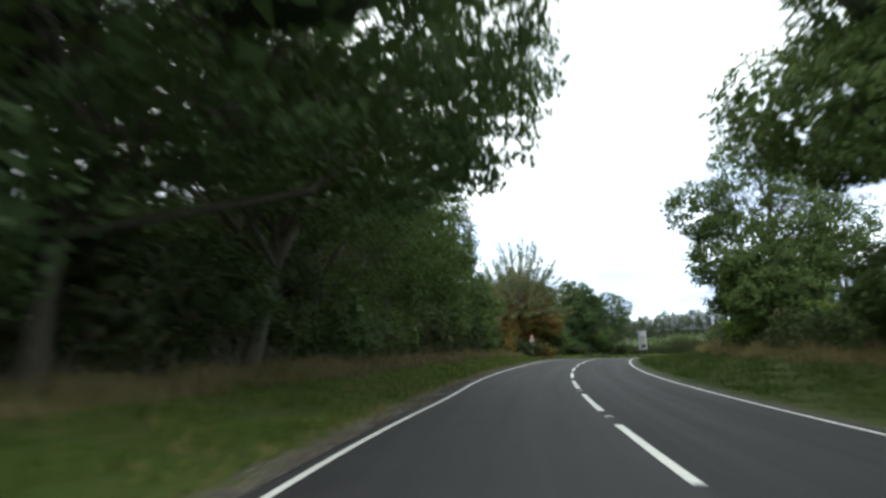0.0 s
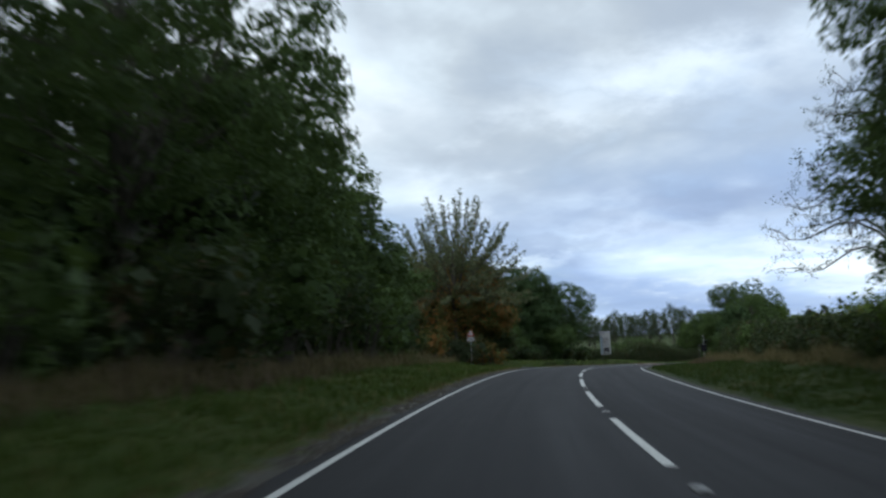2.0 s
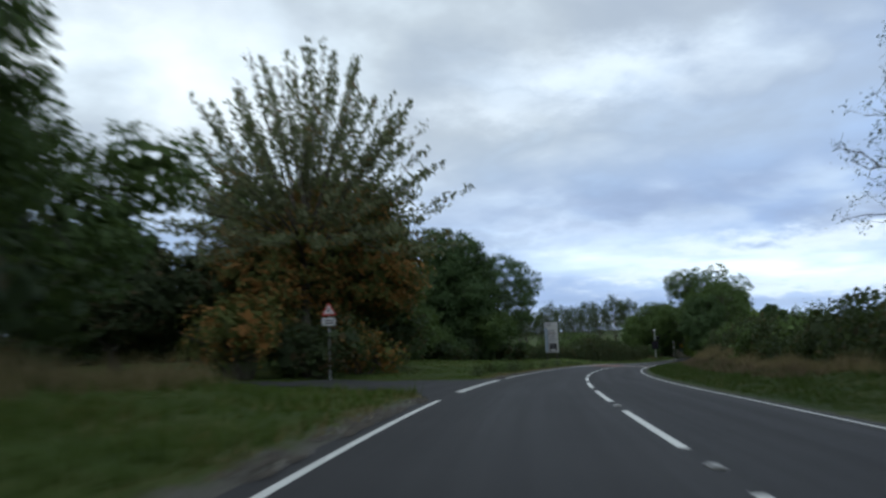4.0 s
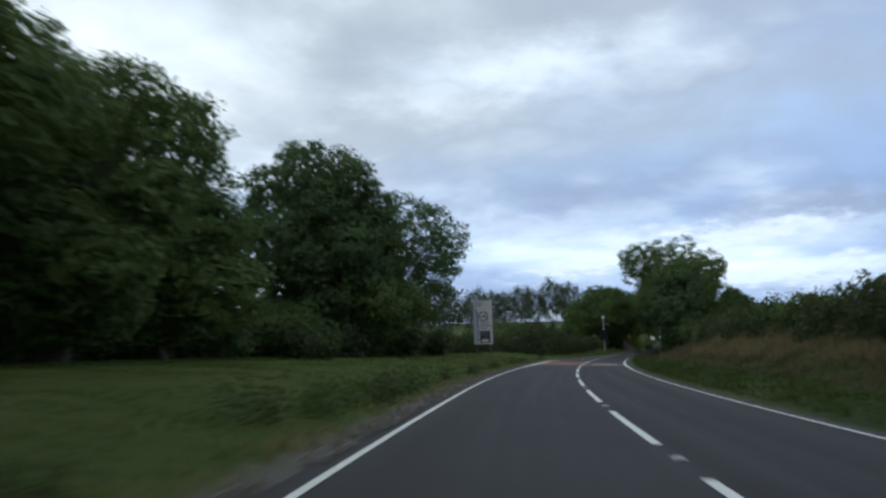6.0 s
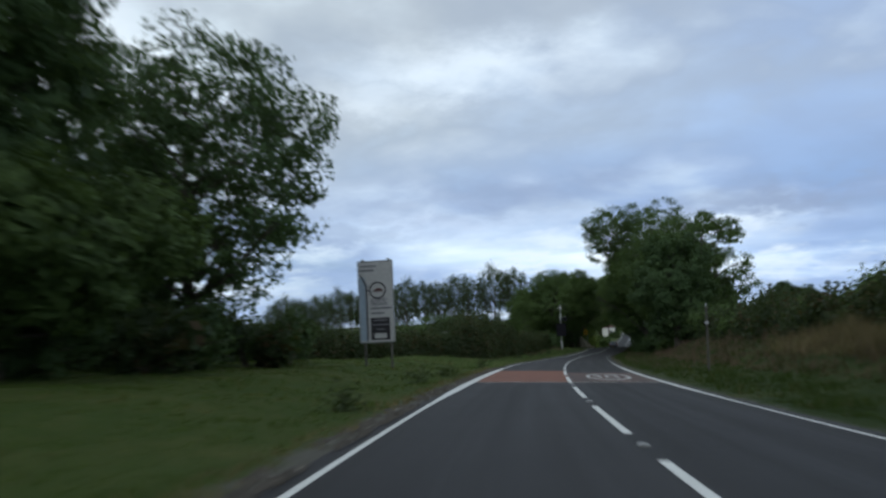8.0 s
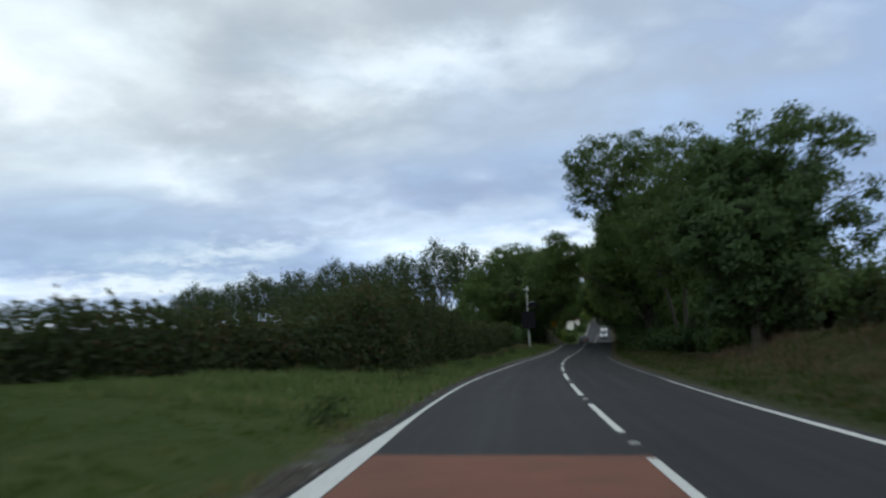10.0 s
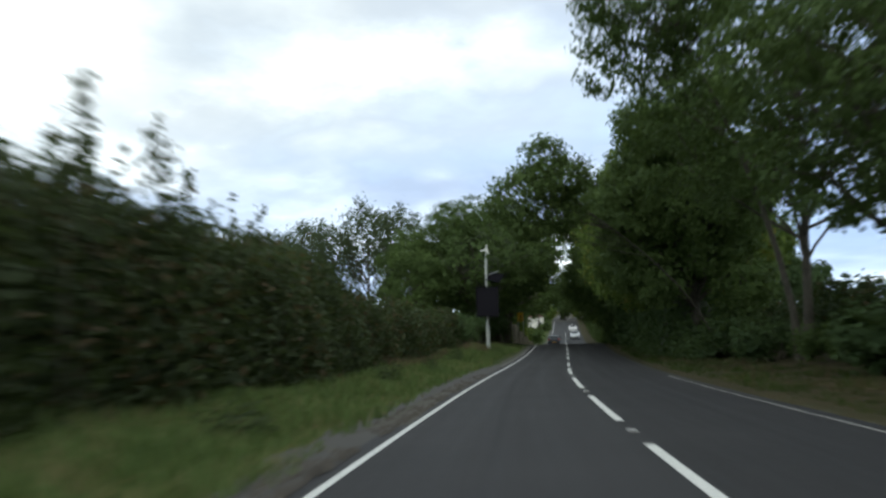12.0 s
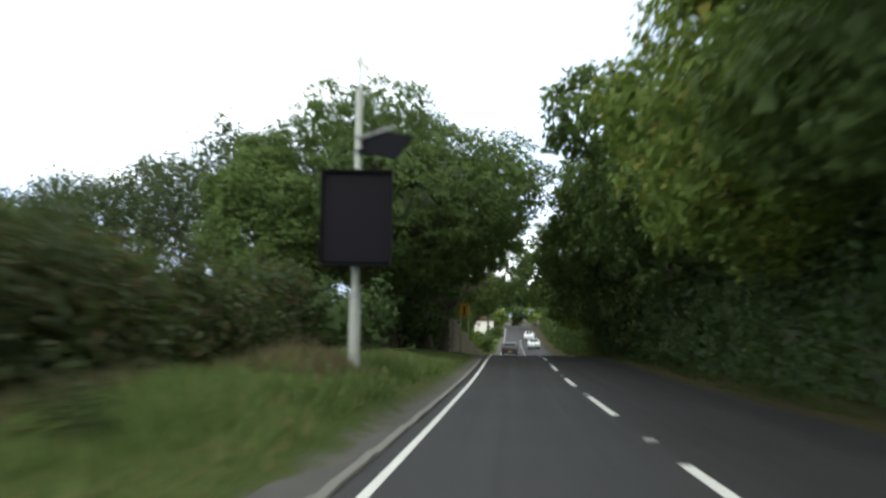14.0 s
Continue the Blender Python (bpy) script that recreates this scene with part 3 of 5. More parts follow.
def hedge(label, s0, s1, off, width, height, mat, seed, density=55, leaf=0.15, lump=0.35, category="hedge"):
    """A continuous hedge along the road. off, width and height are functions of s."""
    rng = np.random.default_rng(seed)
    ob = thing("hedge", label, category, Matrix.Identity(4))
    length = s1 - s0

    def skin(s, a, shrink):
        """Place on the hedge's surface at angle a over its section (0 road side base, pi back base)."""
        bump = np.sin(s * 0.9 + 2.1 * a + seed) * 0.5 + np.sin(s * 2.3 - 3.3 * a + seed * 2) * 0.35 + np.sin(s * 4.1 + 5.0 * a + seed) * 0.25 + np.sin(s * 0.31 + seed) * 0.6
        w, h = width(s) / 2 - shrink, height(s) - shrink
        c, q = np.cos(a), np.sin(a)
        c, q = np.sign(c) * np.abs(c) ** 0.6, q**0.6
        grow = 1 + lump * 0.3 * bump
        side = np.where(off(s) > 0, 1.0, -1.0)
        o = off(s) - side * c * w * grow
        z = ground_z(s, off(s)) - 0.45 * (1 - q) + q * h * (1 + lump * 0.28 * bump * q)
        return o, z

    # added solid core that blocks the view through and stands for inner shade
    ss, aa = np.meshgrid(np.linspace(s0 + 0.3, s1 - 0.3, max(4, int(length / 0.8))), np.linspace(0.02, np.pi - 0.02, 10), indexing="ij")
    o, z = skin(ss, aa, 0.75)
    v = at_np(ss, o, z).reshape(-1, 3)
    na, nb = ss.shape
    i, j = np.meshgrid(np.arange(na - 1), np.arange(nb - 1), indexing="ij")
    f = np.stack([i * nb + j, (i + 1) * nb + j, (i + 1) * nb + j + 1, i * nb + j + 1], -1).reshape(-1, 4)
    attach("filler_core", np_mesh("filler_core", v, f, INNER, True), ob)
    n = int(length * 11 * density)
    s = rng.uniform(s0, s1, n)
    face = np.arcsin(np.clip(rng.uniform(0.0, 0.97, n), 0, 1) ** (1 / 0.6))
    a = np.where(rng.random(n) < 0.62, face, rng.uniform(0.8, 2.3, n))
    pull = np.where(rng.random(n) < 0.8, 0.35 * rng.random(n) - 0.08, 0.5)
    o, z = skin(s, a, pull)
    pts = at_np(s, o, z) + rng.normal(size=(n, 3)) * 0.14
    # loose shoots over the top
    m = int(length * 5)
    ts = rng.uniform(s0, s1, m)
    ta = rng.uniform(0.7, 2.2, m)
    to, tz = skin(ts, ta, 0.0)
    shoot = at_np(ts, to, tz)
    k = 9
    stem = np.repeat(shoot, k, 0) + np.tile(np.linspace(0, 1, k), m)[:, None] * np.repeat(rng.normal(size=(m, 3)) * 0.25 + np.array((0, 0, 0.55)), k, 0) * np.repeat(rng.uniform(0.12, 0.75, m), k)[:, None]
    pts = np.concatenate([pts, stem + rng.normal(size=stem.shape) * 0.05])
    v, f = leaves(rng, pts, leaf, None, 0.6)
    m = n // 7
    ds, da = rng.uniform(s0, s1, m), np.arcsin(rng.uniform(0.0, 0.99, m) ** (1 / 0.6))
    do, dz = skin(ds, np.where(rng.random(m) < 0.7, da, np.pi - da), 0.5 + 0.15 * rng.random(m))
    vi, fi = leaves(rng, at_np(ds, do, dz), leaf * 2.4, None, 0.85)
    f = np.concatenate([f, fi + len(v)])
    v = np.concatenate([v, vi])
    attach("foliage", np_mesh("foliage", v, f, mat), ob)
    return ob


def grass(label, s0, s1, o0, o1, count, height, mat, seed, blades=4, width=0.012, clear=None, category="grass", name="grass"):
    """Tufts of bent blades: stuff that nobody could count."""
    rng = np.random.default_rng(seed)
    s, o = rng.uniform(s0, s1, count), rng.uniform(0, 1, count)
    o = o0 + (o1 - o0) * o
    if clear is not None:
        keep = ~clear(s, o)
        s, o = s[keep], o[keep]
    patch = 0.6 + 0.5 * np.sin(s * 0.8 + o) * np.sin(o * 1.7 - s * 0.23)
    p = np.repeat(at_np(s, o, ground_z(s, o) - 0.01), blades, 0)
    n = len(p)
    p += rng.normal(size=(n, 3)) * (0.07, 0.07, 0.0)
    h = height * rng.uniform(0.5, 1.3, n) * np.repeat(np.clip(patch, 0.35, 1.2), blades)
    d = rng.normal(size=(n, 2))
    d /= np.linalg.norm(d, axis=1)[:, None]
    tilt = rng.uniform(0.1, 0.75, n)
    wide = np.stack([-d[:, 1], d[:, 0], 0 * d[:, 0]], -1) * (width * rng.uniform(0.7, 1.4, n))[:, None]
    lean_v = np.stack([d[:, 0] * tilt * h, d[:, 1] * tilt * h, h], -1)
    v = np.stack([p - wide, p + wide, p + lean_v], 1).reshape(-1, 3)
    f = np.arange(3 * n).reshape(-1, 3)
    ob = new(name, np_mesh(name, v, f, mat))
    return tagged(ob, label, category, kind="stuff")


# ---- ground and carriageway ----
def strip(s0, s1, o0, o1, z, mat, name, step=1.0, cols=2, lift=0.0):
    """A strip along the road between two offsets (numbers or functions of s)."""
    ss = np.linspace(s0, s1, max(2, int(round((s1 - s0) / step)) + 1))
    f0 = o0(ss) if callable(o0) else np.full_like(ss, o0)
    f1 = o1(ss) if callable(o1) else np.full_like(ss, o1)
    w = np.linspace(0, 1, cols)
    off = f0[:, None] + (f1 - f0)[:, None] * w[None]
    S = np.repeat(ss[:, None], cols, 1)
    v = at_np(S, off, z(S, off) + lift).reshape(-1, 3)
    i, j = np.meshgrid(np.arange(len(ss) - 1), np.arange(cols - 1), indexing="ij")
    f = np.stack([i * cols + j, (i + 1) * cols + j, (i + 1) * cols + j + 1, i * cols + j + 1], -1).reshape(-1, 4)[:, ::-1]
    return np_mesh(name, v, f, mat, True, np.stack([S.ravel(), off.ravel()], -1))


def mouth_half(off):
    """Half width of the side road: flared where it meets the main road."""
    return 3.0 + 7.0 * (1 - np.sqrt(np.clip(1 - (1 - np.clip((off - 4.0) / 7.0, 0, 1)) ** 2, 0, 1)))


MOUTH_S = 90.5


def in_mouth(s, o):
    return (o > 3.2) & (np.abs(s - MOUTH_S) < mouth_half(o) + 0.25)


offs = np.concatenate([-np.geomspace(130, 12, 12), np.arange(-11, -4, 0.5), np.linspace(-3.9, 4.2, 12), np.arange(4.5, 12, 0.5), np.geomspace(12, 130, 14)])
ss = np.concatenate([np.linspace(-160, -20, 15), np.arange(-18, 290, 1.5), np.linspace(292, 560, 40)])
SS, OO = np.meshgrid(ss, offs, indexing="ij")
zz = ground_z(SS, OO)
under = (OO < left_edge(SS) + 0.28) & (OO > -right_edge(SS) - 0.28)
zz = np.where(under, zz - 0.08, zz)
zz = np.where((OO > 3.2) & (np.abs(SS - MOUTH_S) < mouth_half(OO)), zz - 0.05, zz)
v = at_np(SS, OO, zz).reshape(-1, 3)
na, nb = SS.shape
i, j = np.meshgrid(np.arange(na - 1), np.arange(nb - 1), indexing="ij")
f = np.stack([i * nb + j, i * nb + j + 1, (i + 1) * nb + j + 1, (i + 1) * nb + j], -1).reshape(-1, 4)[:, ::-1]
loop = [*range(nb), *(r * nb + nb - 1 for r in range(1, na)), *((na - 1) * nb + c for c in range(nb - 2, -1, -1)), *(r * nb for r in range(na - 2, 0, -1))]
mid_p = v[loop].mean(0)
outer = v[loop] + (v[loop] - mid_p) * 11
outer[:, 2] = 48.0
ring_f = [(loop[q], loop[(q + 1) % len(loop)], len(v) + (q + 1) % len(loop), len(v) + q) for q in range(len(loop))]
uv = np.concatenate([np.stack([SS.ravel(), OO.ravel()], -1), np.tile((0.0, 60.0), (len(outer), 1))])
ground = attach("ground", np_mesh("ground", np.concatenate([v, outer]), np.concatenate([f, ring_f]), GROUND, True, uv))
tagged(ground, "rough grass verges and fields beside the road", "ground", kind="structure")

road = tagged(attach("road", strip(-80, 440, lambda s: -right_edge(s) - 0.32, lambda s: left_edge(s) + 0.30, road_z, ASPHALT, "road", 1.0, 14)), "grey asphalt two-lane country road in a right-hand bend", "road", kind="structure")

so = np.concatenate([np.linspace(3.75, 11, 16), np.linspace(12, 70, 20)])
half = mouth_half(so)
w = np.linspace(-1, 1, 9)
S2 = MOUTH_S + half[:, None] * w[None]
O2 = np.repeat(so[:, None], 9, 1)
z2 = np.where(O2 < 4.4, road_z(S2, O2) - 0.004, ground_z(S2, O2) + 0.02)
i, j = np.meshgrid(np.arange(len(so) - 1), np.arange(8), indexing="ij")
f = np.stack([i * 9 + j, i * 9 + j + 1, (i + 1) * 9 + j + 1, (i + 1) * 9 + j], -1).reshape(-1, 4)
side_road = attach("side_road", np_mesh("side_road", at_np(S2, O2, z2).reshape(-1, 3), f, ASPHALT, True, np.stack([S2.ravel(), O2.ravel()], -1)))
tagged(side_road, "narrow asphalt side road joining the main road", "road", kind="structure")

attach("red_surfacing", strip(162.7, 177.3, -0.06, lambda s: left_edge(s) - 0.16, road_z, RED, "red_surfacing", 1, 5, 0.004), road, "worn red surfacing across the lane")
attach("red_surfacing", strip(162.7, 174.0, lambda s: -right_edge(s) + 0.12, -0.06, road_z, RED_FADED, "red_surfacing", 1, 5, 0.004), road, "faded red surfacing across the oncoming lane")


def line_width(s):
    return 0.048 + 0.10 * ease(s, 148, 160) * (1 - ease(s, 176, 184))


def right_width(s):
    return 0.042 + 0.05 * ease(s, 150, 160) * (1 - ease(s, 180, 190)) - 0.022 * ease(s, 192, 202)


for s0, s1 in ((-60, 80.2), (100.3, 436)):
    attach("edge_line", strip(s0, s1, lambda s: left_edge(s) - line_width(s), lambda s: left_edge(s) + line_width(s), road_z, PAINT, "edge_line", 1, 2, 0.008), road, "worn white edge line")
for s0, s1, mat in ((-60, 197, PAINT), (197, 231, PAINT_WORN)):
    attach("edge_line", strip(s0, s1, lambda s: -right_edge(s) - right_width(s), lambda s: -right_edge(s) + right_width(s), road_z, mat, "edge_line", 1, 2, 0.008), road, "worn white edge line")
attach("cross_line", strip(162.5, 162.7, lambda s: -right_edge(s), lambda s: left_edge(s) - 0.2, road_z, PAINT_WORN, "cross_line", 0.25, 8, 0.009), road, "thin white line across the road")
dashes = [(9.0 * q, 9.0 * q + 6.0) for q in range(-5, 27)] + [(243.0, 246.9), (252.6, 257.4)] + [(261.5 + 9 * q, 265.5 + 9 * q) for q in range(0, 15)]
for a, b in dashes:
    attach("centre_dash", strip(a, b, -0.065, 0.065, road_z, PAINT, "centre_dash", 1, 2, 0.008), road)
for q in range(9):
    attach("give_way_dash", strip(84.3 + 1.45 * q, 85.35 + 1.45 * q, 3.44, 3.68, road_z, PAINT, "give_way_dash", 1, 2, 0.010), road)

bm = bmesh.new()
box(bm, -0.07, 0.07, -0.11, 0.11, 0.0, 0.018, 0.006)
box(bm, -0.035, 0.035, -0.115, 0.115, 0.012, 0.026, 0.004)
stud_mesh = bpy.data.meshes.new("road_stud")
bm.to_mesh(stud_mesh)
bm.free()
stud_mesh.materials.append(STUD)
for q in range(-1, 34):
    s = 9.0 * q - 1.5 if q < 28 else 9.0 * q - 3.0
    ob = attach("road_stud", stud_mesh, road)
    p = at(s, 0.0)
    ob.matrix_world = pose(p.x, p.y, float(road_z(s, 0.0)) + 0.003, 0, 0, heading(s))

# The painted ring in the oncoming lane, drawn out along the road, with two worn figures inside.
t = np.linspace(0, 2 * np.pi, 49)
ring = []
for r in (1.0, 0.84):
    S3, O3 = 168.4 + 3.6 * r * np.cos(t), -1.72 + (0.92 * r) * np.sin(t)
    ring.append(at_np(S3, O3, road_z(S3, O3) + 0.009))
q = np.arange(48)
attach("speed_ring", np_mesh("speed_ring", np.concatenate(ring), np.stack([q, q + 1, 49 + q + 1, 49 + q], -1), PAINT_WORN), road, "worn white painted oval ring on the road")
for o0, o1, s0, s1 in ((-2.12, -2.02, 166.9, 169.9), (-1.72, -1.62, 166.9, 169.9), (-2.02, -1.72, 166.9, 167.3), (-2.02, -1.72, 169.5, 169.9), (-1.42, -1.32, 166.9, 169.9), (-1.42, -1.12, 168.2, 168.6)):
    attach("figure_bar", strip(s0, s1, o0, o1, road_z, PAINT_WORN, "figure_bar", 1, 2, 0.011), road, "worn white painted bar")

def foot_z(s, o):
    """The footway starts level with the carriageway and runs into the verge."""
    w = np.clip((o - left_edge(s) - 0.26) / 0.5, 0, 1)
    return (road_z(s, o) - 0.008) * (1 - w) + (ground_z(s, o) + 0.006) * w


footway = tagged(attach("footway", strip(196, 300, lambda s: left_edge(s) + 0.26, lambda s: left_edge(s) + 0.7 + 0.5 * ease(s, 200, 222) - 0.68 * ease(s, 236, 250) + 0.12 * np.sin(s * 1.7), foot_z, OLD_TARMAC, "footway", 1, 5, 0.004)), "worn grey strip of old footway beside the road", "pavement", kind="structure")
kerb = thing("kerb", "low weathered concrete kerb stones at the road edge", "kerb", kind="structure")
bm = bmesh.new()
box(bm, -0.055, 0.055, -0.445, 0.445, -0.08, 0.045, 0.018)
kerb_mesh = bpy.data.meshes.new("kerb_stone")
bm.to_mesh(kerb_mesh)
bm.free()
kerb_mesh.materials.append(CONCRETE)
for q in range(40):
    s = 243.0 + 0.91 * q
    o = float(left_edge(s)) + 0.31
    p = at(s, o)
    ob = attach("kerb_stone", kerb_mesh, kerb)
    ob.matrix_world = pose(p.x, p.y, float(road_z(s, o)) + 0.01 * math.sin(q * 2.1), 0, 1.5 * math.sin(q * 1.3), heading(s) + math.sin(q * 3.7))

# ---- left: wood along the bend ----
OAK = "large dark green oak tree at the wood's edge"
# LEAF_DARK on the first trees puts the wood's deep shade into leaf colour
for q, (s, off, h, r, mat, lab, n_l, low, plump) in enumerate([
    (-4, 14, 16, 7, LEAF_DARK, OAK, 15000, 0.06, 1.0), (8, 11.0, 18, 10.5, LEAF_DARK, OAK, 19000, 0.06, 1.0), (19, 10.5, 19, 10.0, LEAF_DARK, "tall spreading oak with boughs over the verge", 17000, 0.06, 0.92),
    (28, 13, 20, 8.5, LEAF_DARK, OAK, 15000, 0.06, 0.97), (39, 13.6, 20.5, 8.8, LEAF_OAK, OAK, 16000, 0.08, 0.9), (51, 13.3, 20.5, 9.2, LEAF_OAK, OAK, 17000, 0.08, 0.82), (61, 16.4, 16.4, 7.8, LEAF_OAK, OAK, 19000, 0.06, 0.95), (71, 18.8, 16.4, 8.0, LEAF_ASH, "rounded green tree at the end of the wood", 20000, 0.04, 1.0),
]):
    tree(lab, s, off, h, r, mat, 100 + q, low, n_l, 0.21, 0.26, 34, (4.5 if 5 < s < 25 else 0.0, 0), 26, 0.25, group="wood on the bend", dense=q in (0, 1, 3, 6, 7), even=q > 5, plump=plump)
for q, (s, off, h) in enumerate([(-14, 24, 10), (0, 24, 9.5), (14, 25, 9), (28, 25, 9), (43, 25, 9.5), (57, 25, 11), (70, 25, 11)]):
    tree("dense dark green tree deep in the wood", s, off, h, 8.5, LEAF_DARK, 130 + q, 0.04, 5500, 0.5, 0.4, 20, (0, 0), 14, 0.4, group="wood on the bend")
rng = np.random.default_rng(5)
for q in range(22):
    s = -12 + q * 4.1
    # bushes before 32 m swap oak leaves for darker ones, as painted shade
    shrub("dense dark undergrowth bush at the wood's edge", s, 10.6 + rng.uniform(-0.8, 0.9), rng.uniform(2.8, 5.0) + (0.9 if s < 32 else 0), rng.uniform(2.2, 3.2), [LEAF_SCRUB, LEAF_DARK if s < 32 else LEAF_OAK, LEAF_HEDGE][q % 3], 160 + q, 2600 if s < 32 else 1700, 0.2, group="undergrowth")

hedge("dense dark thicket inside the wood", -30, 84, lambda s: 19.5 + 0 * s, lambda s: 4.0 + 0 * s, lambda s: 5.2 + 0.8 * np.sin(s * 0.4), LEAF_DARK, 11, 9, 0.36, 0.7, category="thicket")


# ---- left: past the side road ----
def cherry(s, off, height, spread, seed):
    """An open crown of upright shoots with long leaves along them."""
    rng = np.random.default_rng(seed)
    ob = thing("cherry_tree", "tall open cherry tree with upright leafy shoots turning brown", "tree", Matrix.Translation(at(s, off, -0.1)))
    paths, pts = [[(np.array((0, 0, z)), r) for z, r in ((0, 0.32), (1.5, 0.24), (4, 0.2), (7, 0.14), (10, 0.08))]], []
    heart = np.array((0, 0, height * 0.42))
    shoots = 150
    for q in range(shoots):
        # shoots fan out from a few boughs towards an even dome
        a, lift = q * 2.39996, 1 - 1.18 * (q + 0.5) / shoots
        d = np.array((math.cos(a) * math.sqrt(1 - lift**2), math.sin(a) * math.sqrt(1 - lift**2), lift)) + rng.normal(size=3) * 0.06
        tip = heart + d * np.array((spread, spread, height * 0.58)) * rng.uniform(0.86, 1.06)
        fork = heart + d * np.array((spread, spread, height * 0.5)) * rng.uniform(0.30, 0.48)
        bow = (fork + tip) / 2 - np.array((0, 0, rng.uniform(0.1, 0.5))) + rng.normal(size=3) * 0.12
        if q % 3 == 0:
            paths.append([(np.array((0, 0, 2.5 + 0.4 * fork[2])), 0.07), (fork * 0.5 + heart * 0.45, 0.05), (fork, 0.03)])
        paths.append([(fork, 0.028), (bow, 0.018), (tip, 0.005)])
        n_l = 105
        t = rng.uniform(0.12, 1.0, n_l)[:, None]
        pts.append(fork * (1 - t) ** 2 + 2 * bow * t * (1 - t) + tip * t**2 + rng.normal(size=(n_l, 3)) * 0.15 * (1.25 - 0.7 * t))
    v, f = tubes(paths, 5)
    attach("trunk", np_mesh("trunk", v, f, BARK, True), ob)
    v, f = leaves(rng, np.concatenate(pts), 0.27, None, 0.45, 0.9)
    attach("crown", np_mesh("crown", v, f, LEAF_CHERRY), ob)


cherry(98.8, 12.1, 15.0, 6.5, 31)
tree("broad tree with reddish brown autumn leaves", 100.5, 12.6, 9.4, 5.2, LEAF_RUST, 201, 0.02, 16000, 0.2, 0.25, 26, category="tree")
for q, (s, off, h, r) in enumerate([(96.5, 10.9, 2.6, 2.2), (99.2, 9.9, 2.4, 2.1), (103.0, 9.6, 2.8, 2.3), (95.0, 13.4, 3.2, 2.6), (105.5, 11.4, 3.0, 2.4)]):
    shrub("rusty brown bush below the autumn tree", s, off, h, r, LEAF_RUST if q % 2 else LEAF_HEDGE, 780 + q, 2200, 0.18, group="bushes below the autumn tree")
tree("broad tree with green and brown leaves", 97, 20, 8, 5.5, LEAF_HEDGE, 202, 0.05, 9000, 0.24, 0.25, 12)
tree("bushy green tree at the end of the wood", 74.5, 14.2, 11.6, 5.8, LEAF_OAK, 209, 0.0, 13000, 0.2, 0.2, 22)
tree("small green tree beside the side road", 82.0, 15.5, 8.2, 5.6, LEAF_OAK, 203, 0.05, 9000, 0.2, 0.2, 22)
tree("broad leafy green tree on the mown verge", 117, 19.0, 13, 6.5, LEAF_OAK, 821, 0.03, 18000, 0.22, 0.35, 34)
tree("broad leafy green tree on the mown verge", 131, 19.8, 13.9, 6.7, LEAF_OAK, 806, 0.0, 26000, 0.19, 0.35, 40, even=True, plump=0.9)
tree("large rounded dark green tree on the verge", 149.0, 15.9, 14.4, 6.1, LEAF_DARK, 1059, 0.02, 25000, 0.21, 0.4, 36, even=True, plump=0.9)
tree("airy green tree with loose outer leaves", 161.0, 13.3, 12.9, 5.8, LEAF_DARK, 207, 0.12, 14500, 0.21, 0.24, 36, clump=20, loose=0.28, dense=False, even=True, plump=0.76)
for q, (s, off, h, r) in enumerate([(150, 13.6, 6.0, 4.6), (112, 19.5, 8.5, 5.0), (121, 15.5, 6.5, 4.6), (131, 17.2, 7.6, 4.8), (145, 17.5, 3.4, 3.4)]):
    tree("low bushy tree under the taller trees", s, off, h, r, LEAF_OAK, 215 + q, 0.0, 9000, 0.21, 0.16, 20, group="low trees on the verge")
tree("airy green tree with loose outer leaves", 166, 18.5, 10.8, 5.0, LEAF_OAK, 1017, 0.1, 9000, 0.22, 0.24, 30, dense=False, even=True, plump=0.68)
tree("dark green tree in the row behind the verge", 136, 27, 11, 6, LEAF_DARK, 208, 0.05, 8000, 0.3, 0.3, 12)
rng = np.random.default_rng(6)
for q in range(15):
    shrub("dark bush under the trees", 106 + q * 4.3, 20.0 - 0.28 * q + rng.uniform(-1.2, 1.2), rng.uniform(1.8, 2.8), rng.uniform(2.0, 2.8), [LEAF_SCRUB, LEAF_DARK][q % 2], 230 + q, 1500, 0.22, group="bushes under the trees")

for q in range(8):
    shrub("dark low bush at the verge's back", 139 + q * 4.2, 13.9 - 0.25 * q + 0.7 * (q % 2), 1.9 + 0.25 * (q % 3), 2.3, [LEAF_SCRUB, LEAF_DARK][q % 2], 760 + q, 1700, 0.2, group="bushes under the trees")

for q, (s, off, h) in enumerate([(262, 24, 5.6), (270, 25, 6.4), (278, 30, 7.0), (256, 28, 5.4)]):
    tree("grey-green willow behind the roadside hedge", s, off, h, 4.6, LEAF_OAK, 270 + q, 0.08, 4500, 0.2, 0.2, 20, dense=False, group="willows behind the hedge")

# hedges on the left up to the bend's end
hedge("untrimmed dark green roadside hedge with brown patches", 176, 268, lambda s: 17.5 - 8.8 * ease(s, 176, 204) + 0.8 * ease(s, 222, 254), lambda s: 3.4 + 0 * s, lambda s: 1.8 + 1.55 * ease(s, 192, 207) - 0.8 * ease(s, 214, 238) + 0.2 * np.sin(s * 0.7), LEAF_HEDGE, 7, 60, 0.19, 0.6)
hedge("long dark field hedge behind the verge", 100, 178, lambda s: 27.0 - 9.0 * ease(s, 120, 178), lambda s: 3.0 + 0 * s, lambda s: 3.8 - 1.6 * ease(s, 166, 177) + 0.5 * np.sin(s * 0.5), LEAF_SCRUB, 8, 22, 0.28, 0.6)
